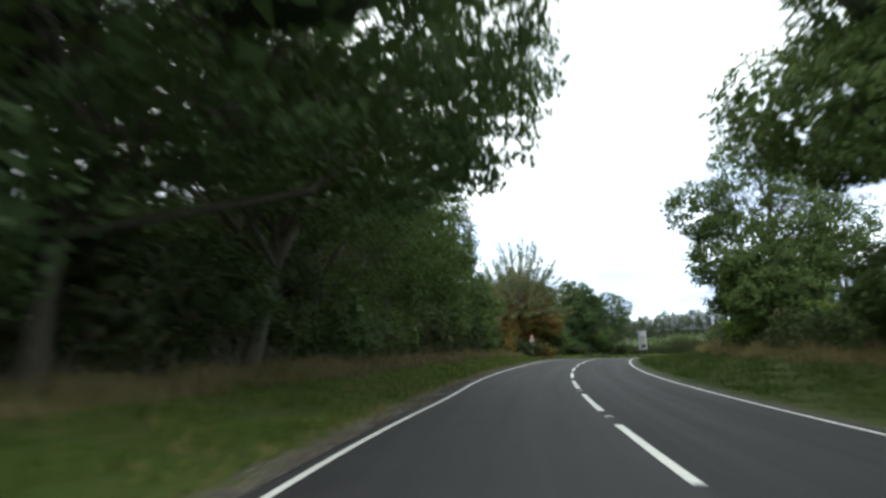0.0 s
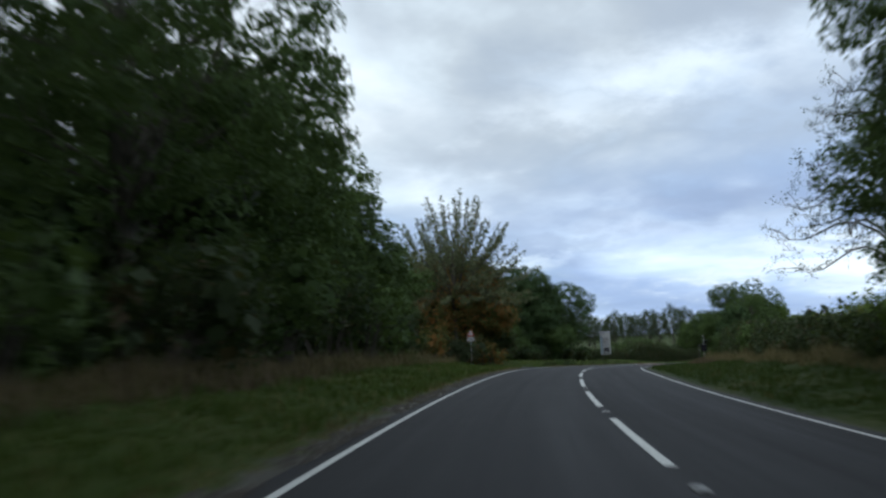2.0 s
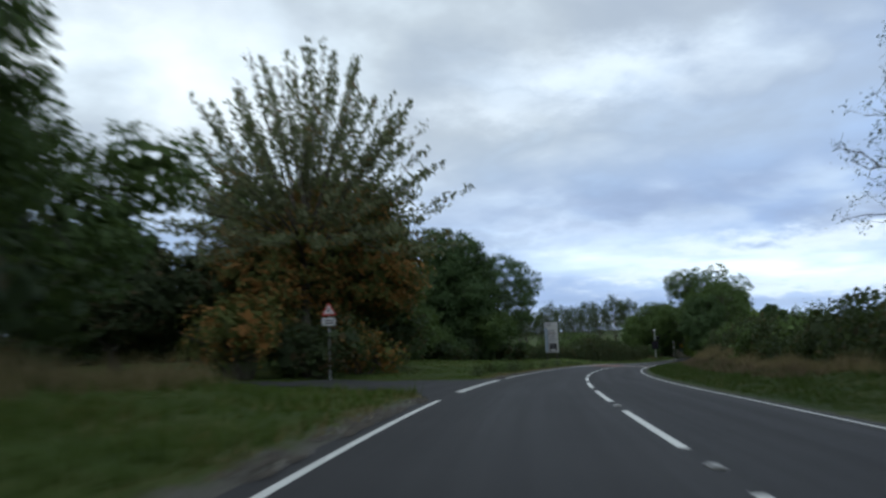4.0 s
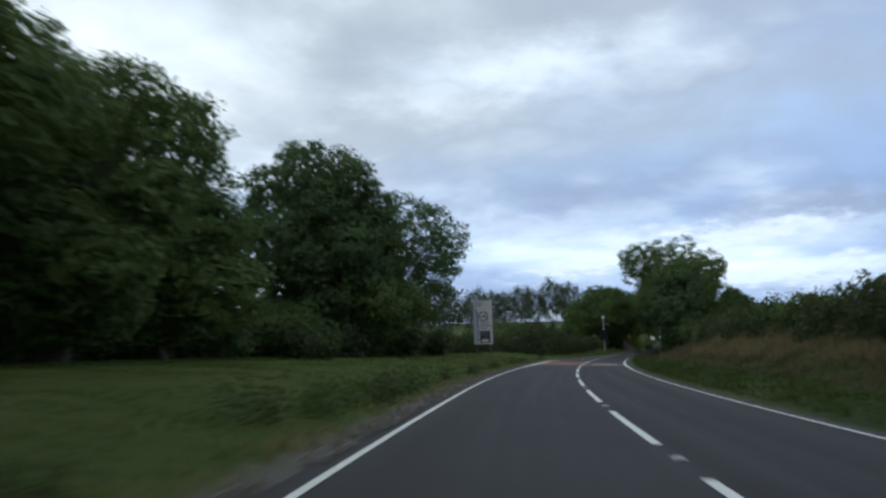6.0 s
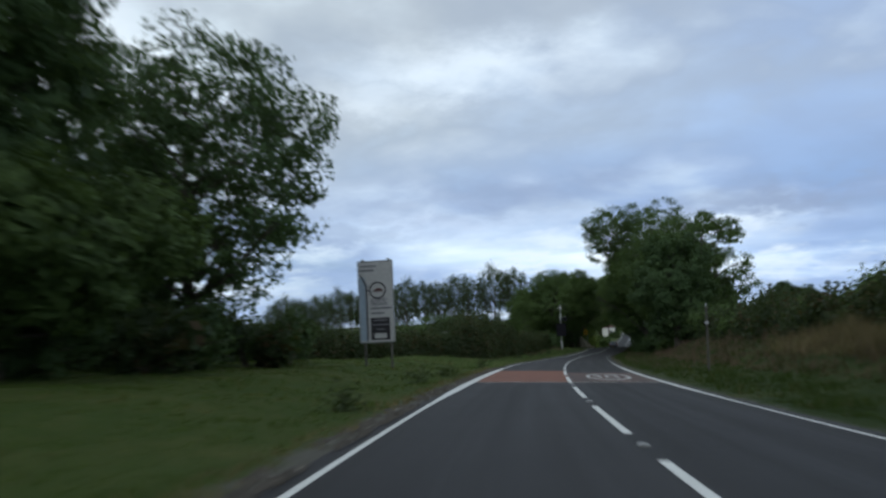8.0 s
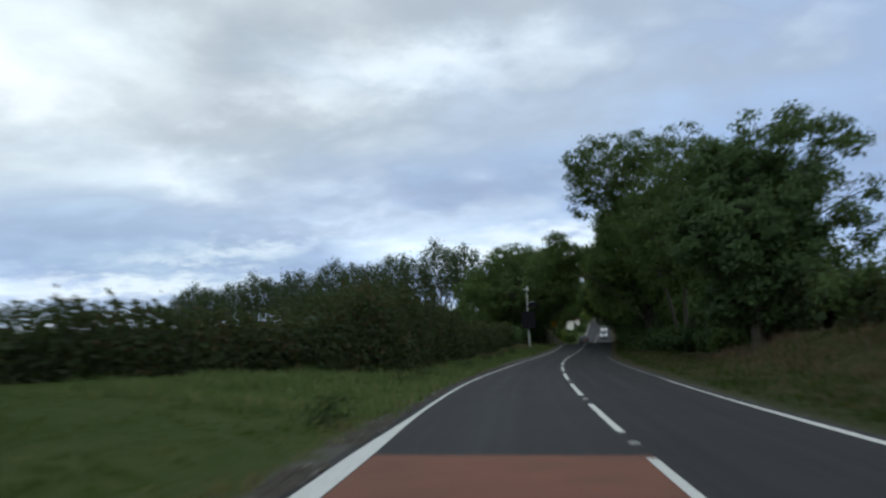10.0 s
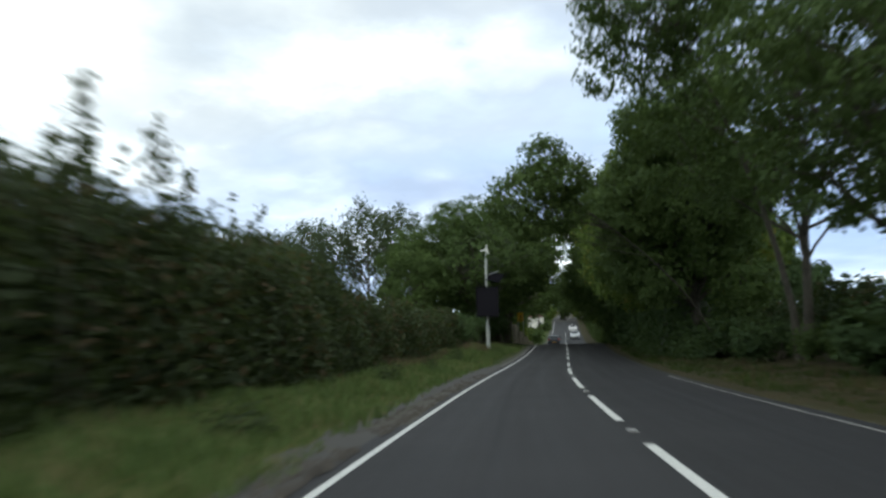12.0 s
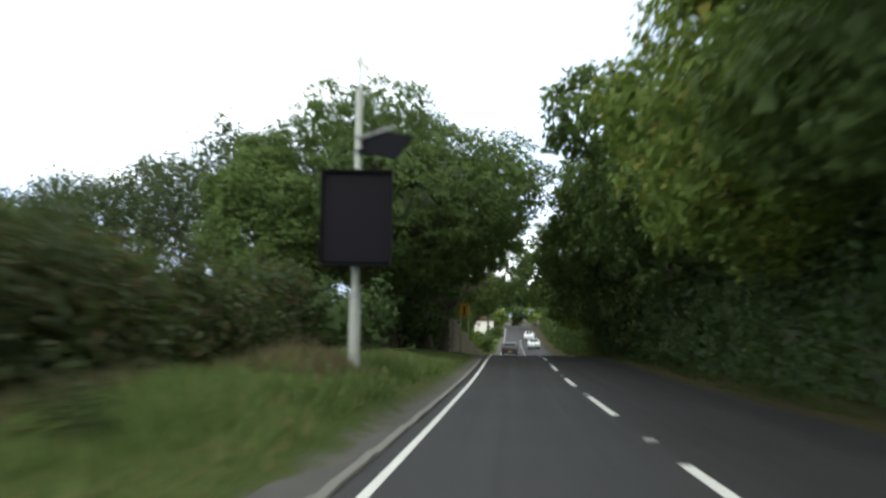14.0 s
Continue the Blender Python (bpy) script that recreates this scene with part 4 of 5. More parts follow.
for q, (s, off, h, r) in enumerate([(203, 9.8, 3.2, 2.2), (207, 9.4, 3.6, 2.2), (211, 9.2, 3.8, 2.1), (215, 9.2, 3.6, 2.0), (229, 9.3, 4.3, 1.7), (233.3, 9.3, 5.0, 1.8), (235.6, 9.5, 4.2, 1.5)]):
    shrub("tall loose hawthorn bush in the hedge", s, off, h, r, LEAF_HEDGE, 260 + q, 3600, 0.15, group="tall hedge bushes")



def sapling(s, off, height, seed):
    """Upright loose shoots with leaves all along, grown up through the hedge."""
    rng = np.random.default_rng(seed)
    ob = thing("sapling", "tall loose leafy shoots growing up out of the hedge", "sapling", Matrix.Translation(at(s, off, -0.05)), "shoots above the hedge")
    pts = []
    for _ in range(8):
        foot = rng.normal(size=3) * (0.75, 0.75, 0)
        tip = foot + np.array((*(rng.normal(size=2) * 0.75), height * rng.uniform(0.62, 1.05)))
        bow = (foot + tip) / 2 + rng.normal(size=3) * 0.12
        v, f = tubes([[(foot, 0.03), (bow, 0.02), (tip, 0.004)]], 5)
        attach("stem", np_mesh("stem", v, f, BARK, True), ob)
        t = rng.uniform(0.35, 1.0, 150)[:, None]
        p = foot * (1 - t) ** 2 + 2 * bow * t * (1 - t) + tip * t**2
        pts.append(p + rng.normal(size=(150, 3)) * (0.24, 0.24, 0.1) * (1.25 - t))
    v, f = leaves(rng, np.concatenate(pts), 0.15, None, 0.6)
    attach("foliage", np_mesh("foliage", v, f, LEAF_HEDGE), ob)


for q in range(14):
    sapling(210.5 + 1.3 * q + 0.04 * q * q, 8.6 + 0.06 * q + 0.35 * math.sin(q * 2.4), 4.1 + 0.02 * q + 0.35 * math.sin(q * 1.9), 700 + q)

# ---- left: row of poplars far behind ----
def poplar_meshes(height, spread, seed):
    """Straight trunk, steep fanning limbs and airy leaves along them."""
    rng = np.random.default_rng(seed)
    paths, pts = [[(np.array((0, 0, z * height)), r) for z, r in ((0, 0.24), (0.3, 0.18), (0.55, 0.1), (0.85, 0.02))]], []
    boughs = 30
    for q in range(boughs):
        # steep boughs end in round tufts over a tall egg-shaped crown, with air between them
        a, lift = q * 2.39996 + seed, 1 - 1.5 * (q + 0.5) / boughs
        d = np.array((math.cos(a) * math.sqrt(1 - lift**2), math.sin(a) * math.sqrt(1 - lift**2), lift))
        tip = np.array((0, 0, height * 0.66)) + d * np.array((spread, spread, height * 0.33)) * rng.uniform(0.7, 1.0)
        foot = np.array((0, 0, max(0.2 * height, tip[2] - height * 0.34)))
        knee = foot * 0.5 + tip * 0.5 + np.array((tip[0], tip[1], 0)) * 0.18
        paths.append([(foot, 0.07), (knee, 0.045), (tip, 0.012)])
        for w, n_l, loose in ((1.0, 90, 0.54), (0.72, 46, 0.44), (0.45, 6, 0.32)):
            pts.append(knee * (1 - w) + tip * w + rng.normal(size=(n_l, 3)) * loose)
    v, f = tubes(paths, 5)
    trunk_me = np_mesh("trunk", v, f, BARK, True)
    v, f = small_leaves(rng, np.concatenate(pts), 0.31, np.zeros((1, 3)))
    return trunk_me, np_mesh("crown", v, f, LEAF_POPLAR)


poplars = [poplar_meshes(h, 3.7, 300 + q) for q, h in enumerate((16.0, 17.6, 14.6, 16.8, 15.2))]
for q in range(18):
    s, off = 298 + 3.4 * q + 0.8 * math.sin(q * 2.1), 18.5 + 4.6 * q + 0.5 * math.sin(q * 3.3)
    ob = thing("poplar_tree", "slender grey-green poplar in a long row", "tree", Matrix.Translation(at(s, off, -0.1)) @ Matrix.Rotation(q * 1.9, 4, "Z"), "poplar row")
    attach("trunk", poplars[q % 5][0], ob)
    attach("crown", poplars[q % 5][1], ob)
hedge("dark scrub below the poplars", 288, 362, lambda s: 14.0 + 1.36 * (s - 290), lambda s: 5.0 + 0 * s, lambda s: 3.0 + 0.6 * np.sin(s * 0.6), LEAF_SCRUB, 17, 14, 0.36, 0.7, category="scrub")

# ---- left: trees over the road end ----
for q, (s, off, h, r, mat) in enumerate([(277, 12.6, 11.0, 3.8, LEAF_ASH), (282, 8.4, 14.0, 8.0, LEAF_OAK), (293, 7.2, 14.0, 8.8, LEAF_DARK), (306, 7.2, 14.2, 9.0, LEAF_OAK), (322, 7.4, 14.8, 9.4, LEAF_ASH)]):
    tree("broad dark tree leaning over the road", s, off, h, r, mat, 910 if q == 1 else 350 + q, 0.06 if q < 2 else 0.2, 20000 if q < 2 else 12000, 0.19 if q < 2 else 0.27, 0.4, 40, (0, 0), dense=q in (1, 2), group="trees at the road's narrowing")
for q in range(7):
    shrub("dark shrub beneath the roadside trees", 266 + 6.5 * q, 8.5 + 0.5 * (q % 3), 3.0, 2.6, LEAF_DARK, 370 + q, 1800, 0.2, group="shrubs beneath the trees")

# ---- right: first bend ----
def bare_ash(s, off, height, seed):
    """Dark curved boughs that sag and turn up, with sparse leaf bunches among the twigs."""
    rng = np.random.default_rng(seed)
    ob = thing("ash_tree", "tall half-bare ash with curved dark boughs and sparse leaf bunches", "tree", Matrix.Translation(at(s, off, -0.1)))
    road = at(s, 0) - at(s, off)
    toward = math.atan2(road.y, road.x)
    trunk = [(np.array((0.4 * math.sin(z * 0.3), 0.3 * math.sin(z * 0.23 + 1), z)), max(0.05, 0.42 * (1 - z / height) + 0.02)) for z in np.linspace(0, height * 0.95, 9)]
    paths, pts = [trunk], []
    boughs = 22
    for q in range(boughs):
        z0 = height * (0.30 + 0.62 * q / boughs)
        a = toward + (0.1 * (q % 3 - 1) if q % 5 == 2 else q * 2.39996)
        reach = height * 0.36 * (1.05 - 0.72 * (q / boughs) ** 1.5) * rng.uniform(0.75, 1.1)
        d = np.array((math.cos(a), math.sin(a), 0))
        side = np.array((-d[1], d[0], 0))
        up = rng.uniform(0.0, 0.35) + 0.5 * q / boughs
        line = [np.array((0, 0, z0)) + d * reach * w + np.array((0, 0, reach * (up * w + 0.16 * math.sin(w * 5.5)))) + side * reach * 0.13 * math.sin(w * 4 + q) for w in np.linspace(0, 1, 8)]
        paths.append([(c, 0.15 * (1 - w) + 0.02) for c, w in zip(line, np.linspace(0, 1, 8))])
        for e in range(11):
            w = 1.5 + 5.4 * rng.random()
            c = line[int(w)] * (1 - w % 1) + line[int(w) + 1] * (w % 1)
            u = rng.normal(size=3) * (0.8, 0.8, 0.6) + d * 0.7 + np.array((0, 0, 0.55 if e % 4 else -0.8))
            tip = c + u * rng.uniform(0.6, 1.5)
            bend = (c + tip) / 2 + rng.normal(size=3) * 0.2
            paths.append([(c, 0.04), (bend, 0.026), (tip, 0.012)])
            for _ in range(3):
                end = tip + rng.normal(size=3) * 0.55
                paths.append([(bend * 0.3 + tip * 0.7, 0.016), (end, 0.008)])
                if rng.random() < 0.8:
                    pts.append(end + rng.normal(size=(15, 3)) * 0.26)
    v, f = tubes(paths, 5)
    attach("trunk", np_mesh("trunk", v, f, BARK, True), ob)
    v, f = leaves(rng, np.concatenate(pts), 0.22, None, 0.5, 0.6)
    attach("crown", np_mesh("crown", v, f, LEAF_SCRUB), ob)


bare_ash(116, -26.5, 27.0, 404)
tree("tall leafy ash tree beside the verge", 21, -13.0, 16.5, 7.4, LEAF_OAK, 401, 0.22, 17000, 0.2, 0.35, 28)
tree("tall rounded leafy tree beside the verge", 50, -13.2, 14.3, 7.0, LEAF_OAK, 402, 0.0, 21000, 0.2, 0.35, 32, dense=False)
tree("tall leafy ash tree beside the verge", 4, -15, 16, 7.0, LEAF_ASH, 403, 0.12, 14000, 0.24, 0.35, 24)
for q, (s, off, h) in enumerate([(45, -12.4, 7.5), (55, -13.0, 6.5), (23, -12.5, 5.0), (14, -12.5, 4.5), (213, -11.0, 6.0), (223, -11.5, 6.5)]):
    tree("bushy young ash below the taller trees", s, off, h, 4.0, LEAF_OAK, 410 + q, 0.0, 6000, 0.2, 0.12, 16, group="young ashes on the verge")
tree("rounded dark green tree far across the field", 364, -41, 15.8, 6.0, LEAF_DARK, 405, 0.12, 6000, 0.4, 0.3, 12)
hedge("overgrown roadside hedge with long grass in front", -20, 200, lambda s: -12.2 + 0 * s, lambda s: 3.2 + 0 * s, lambda s: 1.2 + 0.6 * ease(s, 50, 110) - 0.1 * ease(s, 135, 155) + (0.4 - 0.2 * ease(s, 120, 150)) * np.sin(s * 0.21) + 0.3 * np.sin(s * 0.63 + 1), LEAF_HEDGE, 9, 22, 0.25, 0.8)
rng = np.random.default_rng(8)
for q in range(24):
    s = 8 + q * 8.3
    shrub("leafy bush growing out of the roadside hedge", s, -12.0 + rng.uniform(-0.8, 0.8), rng.uniform(1.8, 3.3), rng.uniform(1.5, 2.4), LEAF_BRIGHT if s < 75 else [LEAF_HEDGE, LEAF_ASH, LEAF_OAK][q % 3], 420 + q, 1500, 0.17, group="bushes in the hedge")

shift = at(236, -4.0) - at(237, -8.8)
tree("tall slender ash with its crown high over the road", 237, -8.8, 18.2, 3.5, LEAF_OAK, 522, 0.60, 6000, 0.2, 0.14, 26, (0, 0), 20, 0.27, dense=False, over=(shift.x, shift.y), even=True)
shift = at(244.6, 1.0) - at(249, -7.8)
tree("slender ash arching over the road with drooping leaves", 249, -7.8, 11.4, 2.8, LEAF_ASH, 520, 0.47, 6500, 0.19, 0.06, 30, (0, 0), 20, 0.26, dense=False, over=(shift.x, shift.y))
# ---- right: tall trees from the red surfacing on ----
for q, (s, off, h, r, mat, n_l, lab) in enumerate([
    (209, -9.4, 10.8, 3.9, LEAF_DARK, 13000, "tall leafy tree at the start of the avenue"),
    (213, -12.4, 13.4, 5.4, LEAF_OAK, 9000, "tall leafy tree beside the road"),
    (227, -9.8, 15.6, 6.6, LEAF_OAK, 17000, "very tall leafy ash beside the road"),
    (238, -9.4, 18.6, 8.1, LEAF_OAK, 17000, "very tall ash with boughs over the road"),
    (251, -7.2, 17.0, 6.4, LEAF_ASH, 24000, "tall bright green tree beside the road"),
    (261, -7.6, 18.0, 8.0, LEAF_BRIGHT, 24000, "tall bright green tree with yellowing leaves"),
    (273, -7.6, 15.0, 7.6, LEAF_OAK, 15000, "dense tree beside the narrowing road"),
    (285, -6.8, 14.0, 7.7, LEAF_OAK, 15000, "dense tree beside the narrowing road"),
    (298, -6.8, 14.0, 8.8, LEAF_OAK, 10000, "dense tree beside the narrowing road"),
    (312, -6.8, 15, 8.8, LEAF_OAK, 8000, "dense tree beside the narrowing road"),
]):
    tree(lab, s, off, h, r, mat, 500 + q, (0, 0.08, 0.14, 0.24)[q] if q < 4 else 0.0, n_l, 0.21 if q < 6 else 0.27, 0.2 if q in (1, 3) else 0.3, 34, (0, 0), 26, 0.27, group="avenue on the bend's inside", dense=q not in (1, 2, 3), even=q in (0, 1, 2, 3, 7), plump=(0.9, 0.52, 0.74, 0.76)[q] if q < 4 else 0.9)
for q, (s, off, h) in enumerate([(290, -18, 13), (305, -18, 12)]):
    tree("dark tree behind the avenue", s, off, h, 7.0, LEAF_DARK, 530 + q, 0.05, 7000, 0.4, 0.35, 13)
for q in range(7):
    shrub("dense green bush under the avenue trees", 214 + 6.3 * q, -8.6 - 0.6 * (q % 2), (1.2 if q < 6 else 2.6) + 0.3 * (q % 3), 2.7, [LEAF_OAK, LEAF_DARK, LEAF_DARK if q < 6 else LEAF_BRIGHT][q % 3], 550 + q, 2400, 0.18, group="bushes under the avenue")

hedge("low dark hedge bank behind the avenue trees", 204, 262, lambda s: -11.6 + 0 * s, lambda s: 2.8 + 0 * s, lambda s: 2.2 + 0.2 * np.sin(s * 0.4), LEAF_SCRUB, 15, 26, 0.24, 0.6)
hedge("dense leafy wall of bushes under the avenue trees", 245, 302, lambda s: -7.6 + 0.6 * ease(s, 245, 256) + 0.5 * ease(s, 255, 290), lambda s: 3.6 + 0 * s, lambda s: 1.2 + 3.2 * ease(s, 246, 256) + 1.4 * ease(s, 252, 275) + 0.5 * np.sin(s * 0.5), LEAF_DARK, 16, 26, 0.22, 0.7)
hedge("overgrown bushes lining the narrowing road", 300, 438, lambda s: -7.6 + 0 * s, lambda s: 4.5 + 0 * s, lambda s: 4.6 + 0.6 * np.sin(s * 0.3), LEAF_OAK, 13, 10, 0.34, 0.6)
hedge("overgrown bushes lining the narrowing road", 312, 342, lambda s: 8.2 + 0 * s, lambda s: 4.5 + 0 * s, lambda s: 4.2 + 0.6 * np.sin(s * 0.37), LEAF_BRIGHT, 14, 10, 0.34, 0.6)
for q, (s, off) in enumerate([(347, 5.3), (354, 5.4), (362, 5.8), (372, 6.2), (398, 4.9), (418, 5.6), (424, 8.0), (416, 10.5)]):
    shrub("dark bush beside the dip in the road", s, off, 2.0 if s < 400 else 4.5, 1.9 if s < 400 else 2.4, LEAF_OAK, 660 + q, 900, 0.34, group="bushes beside the dip")
for q in range(7):
    shrub("bright green bush where the road turns out of sight", 447 + 1.5 * (q % 2), -14 + 4.6 * q, 5.0, 3.4, [LEAF_BRIGHT, LEAF_OAK][q % 2], 640 + q, 1200, 0.4, group="bushes at the turn")

tree("slim green tree beside the dip in the road", 384, 5.6, 9.5, 3.3, LEAF_OAK, 690, 0.34, 3500, 0.36, 0.2, 14)

# ---- beyond: closing trees, pale house, wall ----
for q, (s, off, h) in enumerate([(352, 13.5, 13), (372, 13.5, 13), (330, -9.0, 15), (347, -10.0, 14), (364, -11, 13), (415, 15, 13), (452, 8, 14), (452, 1, 13), (454, -7, 14), (450, -15, 13), (405, -15, 12)]):
    tree("green tree closing the view down the road", s, off, h, 8.5 if 320 < s < 350 else 6.5, [LEAF_BRIGHT, LEAF_OAK][q % 2], 600 + q, 0.08, 6500, 0.42, 0.35, 12)


# ---- things beside the road ----
def direction_sign(s, off, turn):
    """A tall direction sign on two posts; its lettering is too blurred to read, so it is set as bars."""
    w, h, lift = 1.66, 3.78, 1.24
    p = at(s, off, -0.1)
    ob = thing("direction_sign", "tall pale grey direction sign with black route line, two posts", "road sign", pose(p.x, p.y, p.z, 0, 0, heading(s) + turn))
    for x in (-0.62, 0.62):
        part("post", rod(bmesh.new(), (x, 0.09, -0.2), (x, 0.09, lift + h + 0.06), 0.057, None, 14), POST_WOOD, ob, "dark weathered post")
        bm = bmesh.new()
        rod(bm, (x, 0.09, lift + h + 0.04), (x, 0.09, lift + h + 0.10), 0.085, 0.06, 14)
        part("cap", bm, SIGN_BACK, ob)
        for z in (lift + 0.5, lift + h - 0.5):
            part("clamp", box(bmesh.new(), x - 0.09, x + 0.09, 0.0, 0.15, z - 0.03, z + 0.03, 0.006), STEEL, ob)
    part("panel", box(bmesh.new(), -w / 2, w / 2, -0.02, 0.02, lift, lift + h, 0.012), SIGN_FACE, ob)
    part("rim", box(bmesh.new(), -w / 2 - 0.012, -w / 2 + 0.03, -0.026, 0.024, lift, lift + h), SIGN_BACK, ob, "dark edge strip")
    part("rim", box(bmesh.new(), w / 2 - 0.03, w / 2 + 0.012, -0.026, 0.024, lift, lift + h), SIGN_BACK, ob, "dark edge strip")
    part("rim", box(bmesh.new(), -w / 2, w / 2, -0.026, 0.024, lift + h - 0.05, lift + h + 0.012), SIGN_BACK, ob, "dark edge strip")
    part("rim", box(bmesh.new(), -w / 2, w / 2, -0.026, 0.024, lift - 0.012, lift + 0.035), SIGN_BACK, ob, "dark edge strip")

    def bar(x0, x1, z0, z1, mat, name="text_bar", label=""):
        part(name, box(bmesh.new(), -w / 2 + x0 * w, -w / 2 + x1 * w, -0.030, -0.021, lift + z0 * h, lift + z1 * h), mat, ob, label)

    bar(0.025, 0.20, 0.02, 0.80, SIGN_BLUE, "side_strip", "pale blue strip down one side")
    bar(0.205, 0.25, 0.02, 0.71, SIGN_BLACK, "route_line", "black route line")
    bm = bmesh.new()
    a, b = Vector((-w / 2 + 0.228 * w, -0.026, lift + 0.70 * h)), Vector((-w / 2 + 0.07 * w, -0.026, lift + 0.835 * h))
    rod(bm, a, b, 0.042, 0.03, 6)
    part("route_arm", bm, SIGN_BLACK, ob, "black slanting route arm")
    bar(0.25, 0.34, 0.627, 0.643, SIGN_GREY, "route_stub")
    bar(0.06, 0.52, 0.925, 0.948, SIGN_GREY), bar(0.06, 0.46, 0.872, 0.897, SIGN_GREY)
    bm = bmesh.new()
    cx, cz = -w / 2 + 0.55 * w, lift + 0.637 * h
    n_r = 40
    rings = [[bm.verts.new((cx + r * math.cos(2 * math.pi * q / n_r), y, cz + r * math.sin(2 * math.pi * q / n_r))) for q in range(n_r)] for r, y in ((0.40, -0.024), (0.40, -0.036), (0.335, -0.036), (0.335, -0.024))]
    for c0, c1 in zip(rings, rings[1:]):
        for q in range(n_r):
            bm.faces.new((c0[q], c0[(q + 1) % n_r], c1[(q + 1) % n_r], c1[q]))
    part("emblem_ring", bm, SIGN_BLACK, ob, "dark round emblem ring")
    bm = bmesh.new()
    box(bm, cx - 0.21, cx + 0.25, -0.034, -0.022, cz - 0.07, cz + 0.03, 0.004)
    box(bm, cx - 0.06, cx + 0.16, -0.034, -0.022, cz + 0.02, cz + 0.10, 0.004)
    part("emblem_shape", bm, SIGN_BROWN, ob, "dark red-brown emblem shape")
    for z0 in (0.525, 0.50, 0.475, 0.455):
        bar(0.34, 0.80, z0, z0 + 0.012, SIGN_GREY)
    bar(0.34, 0.93, 0.405, 0.428, SIGN_GREY), bar(0.34, 0.72, 0.345, 0.368, SIGN_GREY)
    bar(0.325, 0.87, 0.03, 0.30, SIGN_BLACK, "black_panel", "black information panel")
    for x0, x1, z0, z1 in ((0.42, 0.80, 0.262, 0.278), (0.36, 0.84, 0.208, 0.222), (0.48, 0.72, 0.152, 0.166), (0.42, 0.77, 0.05, 0.11)):
        part("panel_bar", box(bmesh.new(), -w / 2 + x0 * w, -w / 2 + x1 * w, -0.036, -0.029, lift + z0 * h, lift + z1 * h), SIGN_FACE if z0 < 0.1 else SIGN_GREY, ob, "pale bar on the black panel")
    return ob


direction_sign(170.3, 8.5, -3)


def warning_sign(s, off):
    p = at(s, off, -0.05)
    ob = thing("warning_sign", "small red-rimmed triangular warning sign with white plate on a post", "road sign", pose(p.x, p.y, p.z, 0, 0, heading(s) + 6))
    part("post", rod(bmesh.new(), (0, 0.05, 0), (0, 0.05, 3.1), 0.034, None, 12), STEEL, ob)
    for size, y, mat, name in ((0.31, 0.0, SIGN_RED, "triangle"), (0.215, -0.014, SIGN_FACE, "triangle_face")):
        bm = bmesh.new()
        tri = [(-size, 0), (size, 0), (0, size * 1.732)]
        z0 = 2.62 if size > 0.3 else 2.62 + 0.065
        f0 = [bm.verts.new((x, y, z0 + z)) for x, z in tri]
        f1 = [bm.verts.new((x, y - 0.012, z0 + z)) for x, z in tri]
        bm.faces.new(f0[::-1]), bm.faces.new(f1)
        for q in range(3):
            bm.faces.new((f0[q], f0[(q + 1) % 3], f1[(q + 1) % 3], f1[q]))
        part(name, bm, mat, ob)
    part("symbol", box(bmesh.new(), -0.03, 0.03, -0.034, -0.027, 2.73, 2.90, 0.003), SIGN_BLACK, ob)
    part("plate", box(bmesh.new(), -0.28, 0.28, -0.012, 0.012, 2.22, 2.52, 0.006), SIGN_FACE, ob, "white plate")
    for z in (2.29, 2.39):
        part("text_bar", box(bmesh.new(), -0.19, 0.19, -0.018, -0.012, z, z + 0.045), SIGN_BLACK, ob)


warning_sign(95.6, 10.1)


